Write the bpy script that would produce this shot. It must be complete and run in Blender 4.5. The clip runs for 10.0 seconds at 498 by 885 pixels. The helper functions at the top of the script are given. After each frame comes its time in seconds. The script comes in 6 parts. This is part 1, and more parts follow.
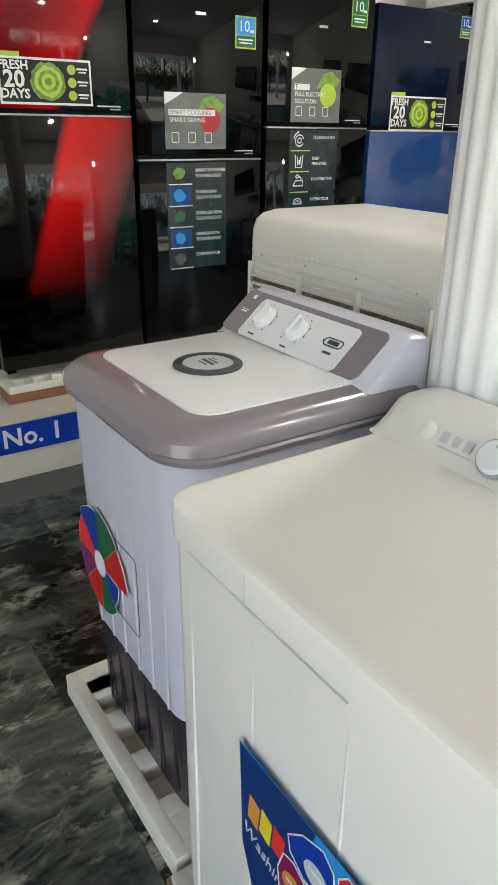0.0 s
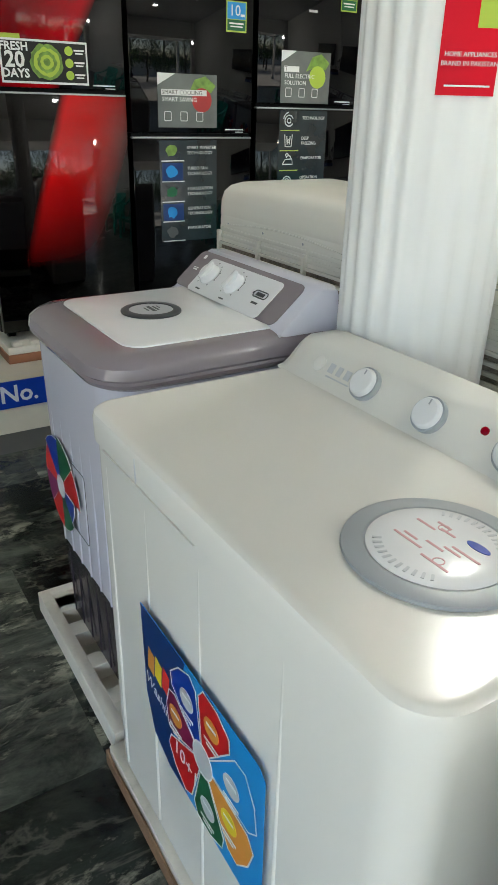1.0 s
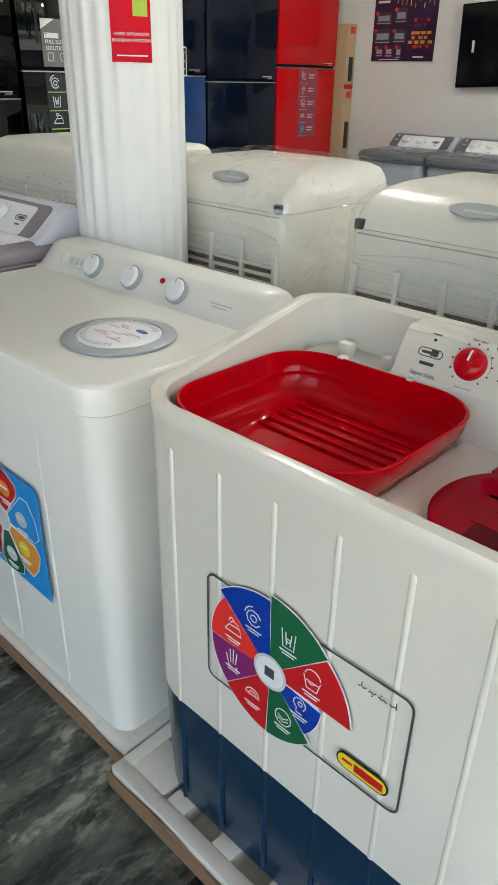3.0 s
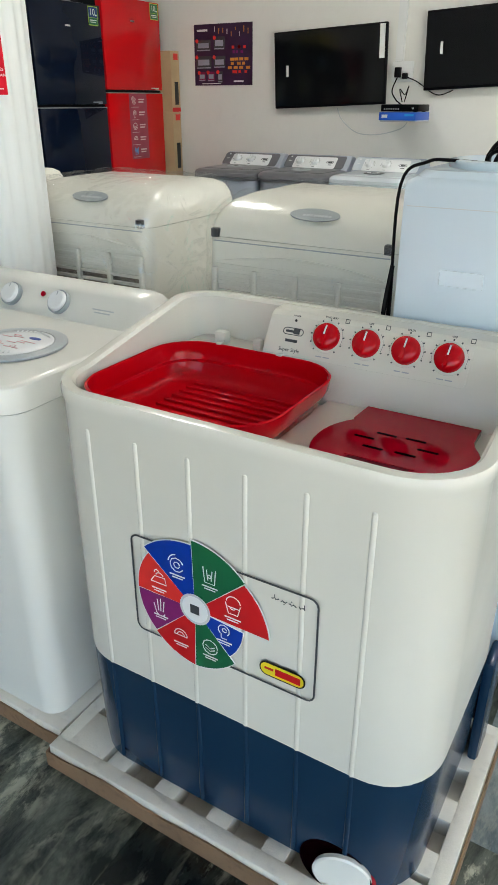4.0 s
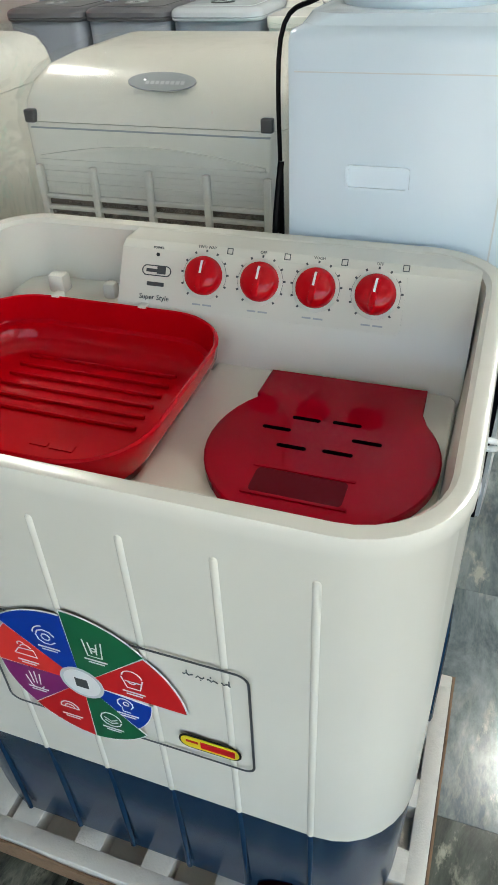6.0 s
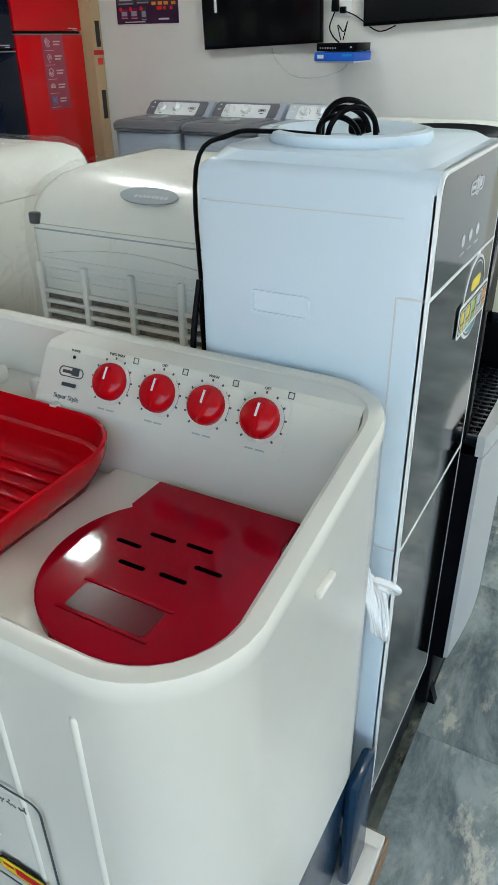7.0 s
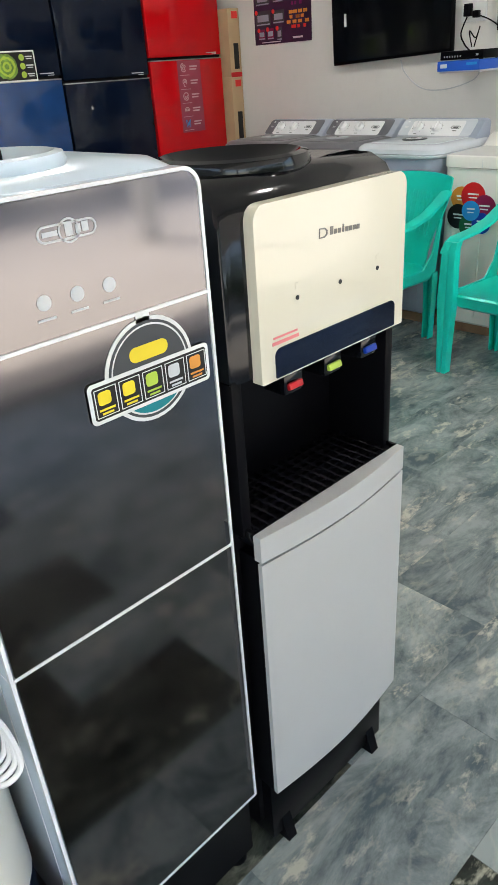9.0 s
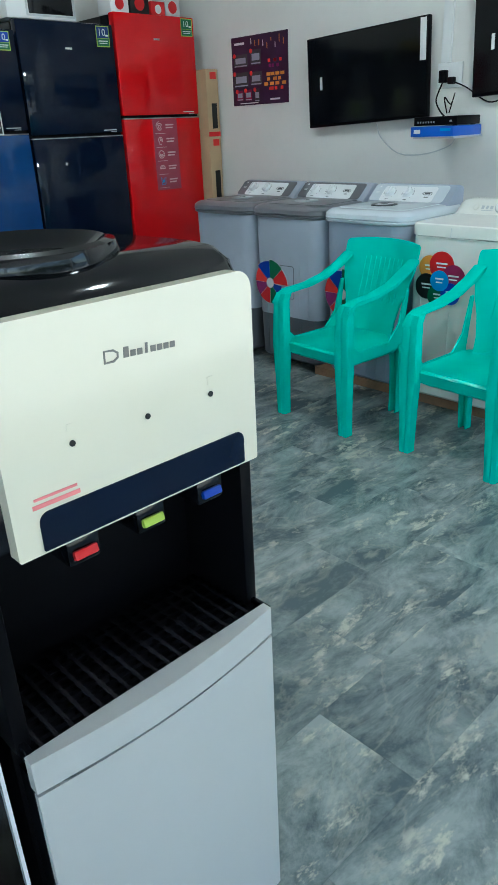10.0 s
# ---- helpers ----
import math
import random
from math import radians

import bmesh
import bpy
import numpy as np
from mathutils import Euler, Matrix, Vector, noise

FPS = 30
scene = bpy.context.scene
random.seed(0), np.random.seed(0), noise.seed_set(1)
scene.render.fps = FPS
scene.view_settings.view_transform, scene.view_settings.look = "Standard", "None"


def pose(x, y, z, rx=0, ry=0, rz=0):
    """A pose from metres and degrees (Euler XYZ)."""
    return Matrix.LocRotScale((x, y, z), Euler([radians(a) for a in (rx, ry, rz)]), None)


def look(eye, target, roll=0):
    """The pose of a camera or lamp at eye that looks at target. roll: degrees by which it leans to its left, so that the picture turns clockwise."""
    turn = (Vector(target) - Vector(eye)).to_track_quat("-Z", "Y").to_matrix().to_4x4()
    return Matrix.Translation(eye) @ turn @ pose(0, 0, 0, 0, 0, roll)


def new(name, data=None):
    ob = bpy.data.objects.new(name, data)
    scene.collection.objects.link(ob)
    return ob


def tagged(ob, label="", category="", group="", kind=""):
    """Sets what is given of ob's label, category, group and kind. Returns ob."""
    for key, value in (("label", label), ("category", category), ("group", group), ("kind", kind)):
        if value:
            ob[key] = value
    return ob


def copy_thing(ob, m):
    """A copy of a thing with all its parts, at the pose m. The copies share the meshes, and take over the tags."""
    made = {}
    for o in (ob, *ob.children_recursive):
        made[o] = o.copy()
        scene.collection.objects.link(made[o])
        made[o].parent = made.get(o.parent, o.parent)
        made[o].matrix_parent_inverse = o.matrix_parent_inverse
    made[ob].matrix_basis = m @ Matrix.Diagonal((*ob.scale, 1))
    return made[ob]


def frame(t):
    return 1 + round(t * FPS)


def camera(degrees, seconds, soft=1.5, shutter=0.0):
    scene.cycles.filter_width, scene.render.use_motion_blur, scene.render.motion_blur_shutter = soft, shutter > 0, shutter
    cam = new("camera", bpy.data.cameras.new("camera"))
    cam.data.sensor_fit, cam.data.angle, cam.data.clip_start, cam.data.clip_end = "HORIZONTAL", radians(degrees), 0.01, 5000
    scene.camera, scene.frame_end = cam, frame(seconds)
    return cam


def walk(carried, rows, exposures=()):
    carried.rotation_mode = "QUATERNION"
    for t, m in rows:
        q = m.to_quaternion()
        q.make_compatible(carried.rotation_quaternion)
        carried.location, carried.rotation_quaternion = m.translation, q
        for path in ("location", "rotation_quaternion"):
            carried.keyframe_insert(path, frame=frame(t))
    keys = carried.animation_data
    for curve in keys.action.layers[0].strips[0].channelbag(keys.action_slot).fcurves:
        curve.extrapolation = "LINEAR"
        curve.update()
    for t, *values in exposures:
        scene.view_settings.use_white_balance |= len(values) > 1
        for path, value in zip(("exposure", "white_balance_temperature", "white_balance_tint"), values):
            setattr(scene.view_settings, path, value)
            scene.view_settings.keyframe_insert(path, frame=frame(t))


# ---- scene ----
cam = camera(39.0, 10.0)
PATH = [
    (0, (0.011, -0.0041, 1.46), (0.9953, 1.4569, 0.6707), 0.8),
    (0.5, (0.038, -0.1537, 1.4523), (0.9229, 1.3595, 0.6437), -1.3),
    (1, (0.0467, -0.3312, 1.4523), (0.9712, 1.1472, 0.6263), 1.4),
    (1.5, (0.0043, -0.476, 1.462), (0.9673, 0.987, 0.6514), 1.5),
    (2, (-0.0614, -0.6477, 1.4398), (1.003, 0.7013, 0.5607), 1.4),
    (2.5, (-0.1299, -0.8224, 1.4571), (1.0233, 0.4746, 0.6128), 0.6),
    (3, (-0.2032, -1.0125, 1.4533), (1.0416, 0.1629, 0.5636), 1.1),
    (3.2, (-0.238, -1.0559, 1.461), (1.0551, 0.0799, 0.5867), 1.3),
    (4.3, (-0.4454, -1.1022, 1.4678), (1.0677, -0.3129, 0.5665), -0.1),
    (4.5, (-0.4281, -1.1071, 1.4649), (1.0223, -0.3621, 0.4323), -0.1),
    (5, (-0.2746, -1.0801, 1.4562), (1.1111, -0.3245, 0.3464), -3.3),
    (5.5, (-0.1212, -0.9903, 1.4658), (1.2424, -0.2984, 0.2876), -2.4),
    (6, (-0.0324, -0.916, 1.4639), (1.3997, -0.3698, 0.2914), -2.9),
    (6.2, (-0.0035, -0.9295, 1.4446), (1.4392, -0.4866, 0.2412), -2.0),
    (7.3, (0.1963, -1.2721, 1.4813), (1.6245, -0.2839, 0.6398), -0.6),
    (7.5, (0.2619, -1.329, 1.4697), (1.637, -0.2502, 0.6485), -2.0),
    (8, (0.4607, -1.4361, 1.4514), (1.777, -0.3061, 0.606), -1.2),
    (8.5, (0.6026, -1.5268, 1.435), (1.8735, -0.392, 0.5279), -3.1),
    (9, (0.7743, -1.6262, 1.433), (1.9343, -0.3766, 0.5279), -4.2),
    (9.5, (0.9355, -1.6436, 1.4301), (2.0887, -0.3631, 0.5607), -5.5),
    (10, (1.1719, -1.578, 1.4311), (2.3762, -0.2926, 0.6427), -2.6),
]
walk(cam, [(t, look(eye, target, roll)) for t, eye, target, roll in PATH],
     [(0, 2.33, 6750, 9), (0.5, 2.27, 6850, 6), (1, 2.0, 6550, 4), (2, 1.97, 6550, 5), (3, 1.97, 6650, 7), (4.5, 1.97, 6500, 4), (5, 1.9, 6450, 4), (6, 1.98, 6550, 4), (7.5, 1.88, 5850, 2), (8.5, 2.2, 6750, 10), (9, 2.02, 6550, 9), (10, 1.88, 5400, -4)])

# ---- light ----
world = bpy.data.worlds.new("world")
scene.world = world
world.use_nodes = True
wn = world.node_tree.nodes
sky = wn.new("ShaderNodeTexSky")
sky.sky_type, sky.sun_disc = "NISHITA", False
sky.sun_elevation, sky.sun_rotation = radians(48), radians(200)
wn["Background"].inputs["Strength"].default_value = 0.15
world.node_tree.links.new(sky.outputs[0], wn["Background"].inputs["Color"])
sun = new("sun", bpy.data.lights.new("sun", "SUN"))
sun.data.energy, sun.data.angle, sun.data.color = 5.0, radians(0.5), (1, 0.95, 0.86)
sun.matrix_world = look((-3, -9, 10.5), (0, 0, 0))


# ---- materials ----
def mat(name, color, rough=0.4, metal=0.0, vary=0.06, scale=6.0, bump=0.0, bump_scale=180.0, coat=0.0, emit=None, strength=0.0,
        dirt=0.0, spec=0.5):
    m = bpy.data.materials.new(name)
    m.use_nodes = True
    nt = m.node_tree
    b = nt.nodes["Principled BSDF"]
    b.inputs["Roughness"].default_value, b.inputs["Metallic"].default_value = rough, metal
    b.inputs["Coat Weight"].default_value, b.inputs["Specular IOR Level"].default_value = coat, spec
    co = nt.nodes.new("ShaderNodeTexCoord")
    big = nt.nodes.new("ShaderNodeTexNoise")
    big.inputs["Scale"].default_value, big.inputs["Detail"].default_value = scale, 5
    nt.links.new(co.outputs["Object"], big.inputs["Vector"])
    mix = nt.nodes.new("ShaderNodeMix")
    mix.data_type = "RGBA"
    lo = [max(0, c * (1 - vary * 2)) for c in color]
    hi = [min(1, c * (1 + vary)) for c in color]
    mix.inputs["A"].default_value, mix.inputs["B"].default_value = (*lo, 1), (*hi, 1)
    nt.links.new(big.outputs["Fac"], mix.inputs["Factor"])
    out = mix.outputs["Result"]
    if dirt:
        fine = nt.nodes.new("ShaderNodeTexNoise")
        fine.inputs["Scale"].default_value, fine.inputs["Detail"].default_value = scale * 7, 8
        nt.links.new(co.outputs["Object"], fine.inputs["Vector"])
        ramp = nt.nodes.new("ShaderNodeValToRGB")
        ramp.color_ramp.elements[0].position, ramp.color_ramp.elements[1].position = 0.56, 0.75
        nt.links.new(fine.outputs["Fac"], ramp.inputs["Fac"])
        mul = nt.nodes.new("ShaderNodeMath")
        mul.operation = "MULTIPLY"
        mul.inputs[1].default_value = dirt
        nt.links.new(ramp.outputs["Color"], mul.inputs[0])
        mix2 = nt.nodes.new("ShaderNodeMix")
        mix2.data_type = "RGBA"
        mix2.inputs["B"].default_value = (*[c * 0.45 for c in color], 1)
        nt.links.new(mul.outputs[0], mix2.inputs["Factor"])
        nt.links.new(out, mix2.inputs["A"])
        out = mix2.outputs["Result"]
    nt.links.new(out, b.inputs["Base Color"])
    rr = nt.nodes.new("ShaderNodeMapRange")
    lo_r, hi_r = max(0.01, rough * 0.75), min(1, rough * 1.3)
    if lo_r < 0.275 < hi_r:
        lo_r, hi_r = (0.285, hi_r) if rough > 0.275 else (lo_r, 0.265)
    rr.inputs["To Min"].default_value, rr.inputs["To Max"].default_value = lo_r, hi_r
    nt.links.new(big.outputs["Fac"], rr.inputs["Value"])
    nt.links.new(rr.outputs["Result"], b.inputs["Roughness"])
    if bump:
        n2 = nt.nodes.new("ShaderNodeTexNoise")
        n2.inputs["Scale"].default_value, n2.inputs["Detail"].default_value = bump_scale, 3
        nt.links.new(co.outputs["Object"], n2.inputs["Vector"])
        bn = nt.nodes.new("ShaderNodeBump")
        bn.inputs["Strength"].default_value, bn.inputs["Distance"].default_value = bump, 0.01
        nt.links.new(n2.outputs["Fac"], bn.inputs["Height"])
        nt.links.new(bn.outputs["Normal"], b.inputs["Normal"])
    if emit:
        b.inputs["Emission Color"].default_value, b.inputs["Emission Strength"].default_value = (*emit, 1), strength
    return m


IVORY = mat("ivory plastic", (0.70, 0.68, 0.605), 0.21, vary=0.035, scale=3)
COOLERCREAM = mat("cream cooler plastic", (0.82, 0.80, 0.73), 0.24, vary=0.04, scale=3)
CREAM = mat("cream plastic", (0.79, 0.78, 0.725), 0.24, vary=0.025, scale=3)
LAVENDER = mat("pale lavender plastic", (0.62, 0.62, 0.70), 0.2, vary=0.03, scale=3)
MAUVE = mat("mauve grey plastic", (0.235, 0.205, 0.225), 0.19, vary=0.05, coat=0.3)
PLUM = mat("dark plum plastic", (0.035, 0.028, 0.036), 0.25, vary=0.08, spec=0.3)
SLATE = mat("slate blue plastic", (0.010, 0.032, 0.067), 0.2, vary=0.06, spec=0.25)
WHITE = mat("white plastic", (0.8, 0.81, 0.82), 0.2, vary=0.025, scale=3)
COOLWHITE = mat("cool white plastic", (0.62, 0.72, 0.80), 0.2, vary=0.03, scale=3)
GREYP = mat("grey plastic", (0.36, 0.39, 0.41), 0.3)
LTGREY = mat("light grey plastic", (0.55, 0.57, 0.59), 0.32)
BLUEGREY = mat("blue grey plastic", (0.30, 0.34, 0.42), 0.35, dirt=0.08)
RED = mat("red plastic", (0.52, 0.0008, 0.006), 0.09, vary=0.05, spec=0.32)
TRAYRED = mat("clear red tray plastic", (0.52, 0.0004, 0.006), 0.05, vary=0.08, spec=0.2)
DEEPRED = mat("dark red translucent plastic", (0.32, 0.0005, 0.011), 0.05, vary=0.15, spec=0.16)
BLACK = mat("black plastic", (0.003, 0.003, 0.004), 0.3, vary=0.1, spec=0.06)
GRILLE = mat("black grille plastic", (0.012, 0.012, 0.014), 0.2, vary=0.1, spec=0.5)
GLOSSBLACK = mat("gloss black plastic", (0.003, 0.0035, 0.005), 0.09, vary=0.1, spec=0.35)
BLACKGLASS = mat("black glass door", (0.001, 0.001, 0.0015), 0.012, vary=0.1, spec=0.25)
NAVYGLASS = mat("navy glass door", (0.003, 0.007, 0.020), 0.02, vary=0.1, spec=0.22)
BLUEGLASS = mat("blue glass door", (0.012, 0.055, 0.19), 0.06, vary=0.2, spec=0.6)
REDGLASS = mat("red glass door", (0.60, 0.002, 0.006), 0.05, vary=0.05, spec=0.4)
SMOKE = mat("smoked mirror glass", (0.178, 0.170, 0.174), 0.085, metal=1.0, vary=0.05)
CHAMPAGNE = mat("champagne gloss panel", (0.68, 0.635, 0.50), 0.2, vary=0.03, coat=0.6)
SILVER = mat("silver painted panel", (0.54, 0.54, 0.53), 0.33, metal=0.25, vary=0.03)
CHROME = mat("bright metal", (0.75, 0.76, 0.78), 0.15, metal=1.0)
STEEL = mat("dull steel", (0.4, 0.41, 0.42), 0.35, metal=0.9)
FOAM = mat("white foam packing", (0.72, 0.685, 0.605), 0.8, vary=0.06, bump=0.1, bump_scale=260, dirt=0.22)
CARTON = mat("brown carton", (0.25, 0.15, 0.085), 0.85, vary=0.22, scale=9, bump=0.15, dirt=0.5)
KRAFT = mat("pale kraft carton", (0.50, 0.36, 0.21), 0.8, vary=0.08, scale=9, bump=0.08)
WOOD = mat("varnished wood edge", (0.30, 0.12, 0.06), 0.4, vary=0.15, scale=14)
WALLPAINT = mat("off white wall paint", (0.785, 0.775, 0.75), 0.75, vary=0.04, scale=1.6, bump=0.06, bump_scale=60, dirt=0.05)
CEILPAINT = mat("ceiling paint", (0.6, 0.6, 0.585), 0.8, vary=0.03, scale=1.2)
COLUMN = mat("white column paint", (0.80, 0.81, 0.80), 0.35, vary=0.03, scale=3)
TEAL = mat("teal green plastic", (0.001, 0.58, 0.46), 0.35, vary=0.08, scale=9)
LEAF = mat("tree leaves", (0.08, 0.15, 0.035), 0.5, vary=0.5, scale=3)
BARK = mat("bark", (0.12, 0.09, 0.06), 0.9, vary=0.3, bump=0.4, bump_scale=30)
YARD = mat("dusty pale ground", (0.60, 0.555, 0.51), 0.9, vary=0.15, scale=0.6, bump=0.2, bump_scale=40)
MARBLEWHITE = mat("cream skirting tile", (0.62, 0.58, 0.48), 0.3, vary=0.08)
INKGREY = mat("dark grey print", (0.06, 0.065, 0.07), 0.4)
INKLIGHT = mat("light print", (0.75, 0.76, 0.76), 0.4)
INKBLUE = mat("blue print", (0.004, 0.04, 0.34), 0.3)
INKSKY = mat("sky blue print", (0.02, 0.27, 0.66), 0.3)
INKNAVY = mat("navy print", (0.006, 0.035, 0.16), 0.3)
INKRED = mat("red print", (0.55, 0.012, 0.016), 0.3)
INKSCARLET = mat("scarlet print", (0.74, 0.035, 0.03), 0.35)
POSTERRED = mat("poster red card", (0.66, 0.004, 0.022), 0.5, vary=0.06, spec=0.15)
INKGREEN = mat("dark green print", (0.012, 0.12, 0.05), 0.3)
INKLIME = mat("lime print", (0.42, 0.56, 0.07), 0.35)
INKYELLOW = mat("yellow print", (0.78, 0.62, 0.03), 0.3)
INKORANGE = mat("orange print", (0.70, 0.29, 0.05), 0.3)
INKPURPLE = mat("purple print", (0.21, 0.02, 0.14), 0.3)
INKMAROON = mat("maroon print", (0.23, 0.012, 0.07), 0.3)
INKBLACK = mat("black print", (0.012, 0.012, 0.012), 0.35)
INKTEAL = mat("teal print", (0.01, 0.22, 0.25), 0.3)


def floor_mat(name, low, high, streak, spread, edge, low_tone):
    """Clouded marble with clusters of pale flakes and a few long veins; every tile has its own shift of tone and cut."""
    m = bpy.data.materials.new(name)
    m.use_nodes = True
    nt = m.node_tree
    N, L = nt.nodes.new, nt.links.new
    b = nt.nodes["Principled BSDF"]
    co, info = N("ShaderNodeTexCoord"), N("ShaderNodeObjectInfo")
    sh = N("ShaderNodeVectorMath")
    sh.operation = "SCALE"
    sh.inputs["Scale"].default_value = 37.0
    comb = N("ShaderNodeCombineXYZ")
    for k in range(3):
        L(info.outputs["Random"], comb.inputs[k])
    L(comb.outputs[0], sh.inputs[0])
    add = N("ShaderNodeVectorMath")
    L(co.outputs["Object"], add.inputs[0])
    L(sh.outputs[0], add.inputs[1])
    mp = N("ShaderNodeMapping")
    mp.inputs["Scale"].default_value, mp.inputs["Rotation"].default_value = (1.0, spread, 1.0), (0, 0, 0.45)
    L(add.outputs[0], mp.inputs[0])

    def noise_of(scale, detail, rough, warp):
        n = N("ShaderNodeTexNoise")
        n.inputs["Scale"].default_value, n.inputs["Detail"].default_value = scale, detail
        n.inputs["Roughness"].default_value, n.inputs["Distortion"].default_value = rough, warp
        L(mp.outputs[0], n.inputs["Vector"])
        return n.outputs["Fac"]

    def ramp_of(fac, p0, c0, p1, c1):
        r = N("ShaderNodeValToRGB")
        e = r.color_ramp.elements
        e[0].position, e[0].color, e[1].position, e[1].color = p0, (*c0, 1), p1, (*c1, 1)
        L(fac, r.inputs[0])
        return r.outputs[0]

    def mixed(fac, a, colour):
        x = N("ShaderNodeMix")
        x.data_type = "RGBA"
        x.inputs["B"].default_value = (*colour, 1)
        L(fac, x.inputs["Factor"])
        L(a, x.inputs["A"])
        return x.outputs["Result"]

    def times(a, c):
        x = N("ShaderNodeMath")
        x.operation = "MULTIPLY"
        for k, v in enumerate((a, c)):
            if isinstance(v, float):
                x.inputs[k].default_value = v
            else:
                L(v, x.inputs[k])
        return x.outputs[0]

    black, white = (0, 0, 0), (1, 1, 1)
    ground = ramp_of(noise_of(3.0, 13, 0.72, 0.4), 0.40, low, 0.60, high)
    cluster = ramp_of(noise_of(2.6, 4, 0.6, 0.3), 0.46, black, 0.60, white)
    flake = ramp_of(noise_of(7.5, 10, 0.70, 0.15), edge, black, edge + 0.085, white)
    colour = mixed(times(times(cluster, flake), 0.9), ground, streak)
    line = N("ShaderNodeMath")
    line.operation = "PINGPONG"
    line.inputs[1].default_value = 0.5
    L(noise_of(1.7, 9, 0.58, 0.6), line.inputs[0])
    vein = ramp_of(line.outputs[0], 0.482, black, 0.498, white)
    colour = mixed(times(vein, 0.18), colour, streak)
    tone = N("ShaderNodeMix")
    tone.data_type, tone.blend_type = "RGBA", "MULTIPLY"
    tone.inputs["Factor"].default_value = 1.0
    rng = N("ShaderNodeMapRange")
    rng.inputs["To Min"].default_value, rng.inputs["To Max"].default_value = low_tone, 2.0 - low_tone
    L(info.outputs["Random"], rng.inputs["Value"])
    L(colour, tone.inputs["A"])
    L(rng.outputs[0], tone.inputs["B"])
    L(tone.outputs["Result"], b.inputs["Base Color"])
    gloss = N("ShaderNodeMapRange")
    gloss.inputs["To Min"].default_value, gloss.inputs["To Max"].default_value = 0.13, 0.265
    L(noise_of(40.0, 4, 0.6, 0.0), gloss.inputs["Value"])
    L(gloss.outputs[0], b.inputs["Roughness"])
    b.inputs["Specular IOR Level"].default_value = 0.34
    return m


# the three tones hold stone colour plus the floor's bright and shaded areas
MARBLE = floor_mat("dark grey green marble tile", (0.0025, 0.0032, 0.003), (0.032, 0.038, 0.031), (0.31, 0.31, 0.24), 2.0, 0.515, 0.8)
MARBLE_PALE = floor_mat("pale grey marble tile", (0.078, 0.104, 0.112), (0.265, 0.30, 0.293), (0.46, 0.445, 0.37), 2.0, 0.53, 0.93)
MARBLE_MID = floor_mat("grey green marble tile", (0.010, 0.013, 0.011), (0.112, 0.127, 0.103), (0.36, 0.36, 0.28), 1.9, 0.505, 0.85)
for im in bpy.data.materials:
    if im.name.endswith("print"):
        im.node_tree.nodes["Principled BSDF"].inputs["Specular IOR Level"].default_value = 0.3
PRINTGLASS = mat("grey film poster", (0.16, 0.175, 0.17), 0.15, vary=0.35, scale=5)
PRINTDARK = mat("dark film poster", (0.012, 0.022, 0.028), 0.12, vary=0.4, scale=8)
APPLE = mat("red apple print", (0.5, 0.02, 0.02), 0.3, vary=0.3)
LETTUCE = mat("lettuce print", (0.20, 0.36, 0.05), 0.35, vary=0.5, scale=30)
PINKFILM = mat("pink film strip", (0.36, 0.05, 0.09), 0.2, vary=0.2, scale=8)
GROUT = mat("dark grout", (0.09, 0.095, 0.09), 0.8, vary=0.2)


# ---- shape helpers ----
def finish(name, bm, material, parent=None, smooth=35):
    bmesh.ops.recalc_face_normals(bm, faces=bm.faces)
    me = bpy.data.meshes.new(name)
    bm.to_mesh(me)
    bm.free()
    me.materials.append(material)
    if smooth:
        me.shade_smooth()
        me.set_sharp_from_angle(angle=radians(smooth))
    ob = new(name, me)
    if parent:
        ob.parent = parent
    return ob


def part(name, bm, material, parent, label="", smooth=35):
    ob = finish(name, bm, material, parent, smooth)
    return tagged(ob, label) if label else ob


def thing(name, label, category, m, group=""):
    ob = new(name)
    ob.empty_display_size = 0.1
    ob.matrix_world = m
    return tagged(ob, label, category, group)


def solid(name, bm, material, label, category="", kind="", group="", smooth=35):
    return tagged(finish(name, bm, material, None, smooth), label, category, group, kind)


def join(*bms):
    a = bms[0]
    for b in bms[1:]:
        me = bpy.data.meshes.new("tmp")
        b.to_mesh(me)
        b.free()
        a.from_mesh(me)
        bpy.data.meshes.remove(me)
    return a


def box(x0, x1, y0, y1, z0, z1, bevel=0.0, seg=2):
    bm = bmesh.new()
    bmesh.ops.create_cube(bm, size=1)
    for v in bm.verts:
        v.co = Vector((x0 + (v.co.x + 0.5) * (x1 - x0), y0 + (v.co.y + 0.5) * (y1 - y0), z0 + (v.co.z + 0.5) * (z1 - z0)))
    if bevel:
        bmesh.ops.bevel(bm, geom=bm.edges, offset=bevel, segments=seg, profile=0.5, affect="EDGES")
    return bm


def rr(x0, x1, y0, y1, r, n=6):
    """A rounded rectangle's outline; r is one radius or four (x0y0, x1y0, x1y1, x0y1)."""
    rs = r if isinstance(r, (tuple, list)) else (r,) * 4
    pts = []
    for (cx, cy, a0), q in zip(((x0, y0, 180), (x1, y0, 270), (x1, y1, 0), (x0, y1, 90)), rs):
        q = max(q, 0.0005)
        ox, oy = cx + (q if cx == x0 else -q), cy + (q if cy == y0 else -q)
        for k in range(n + 1):
            a = radians(a0 + 90 * k / n)
            pts.append((ox + q * math.cos(a), oy + q * math.sin(a)))
    return pts


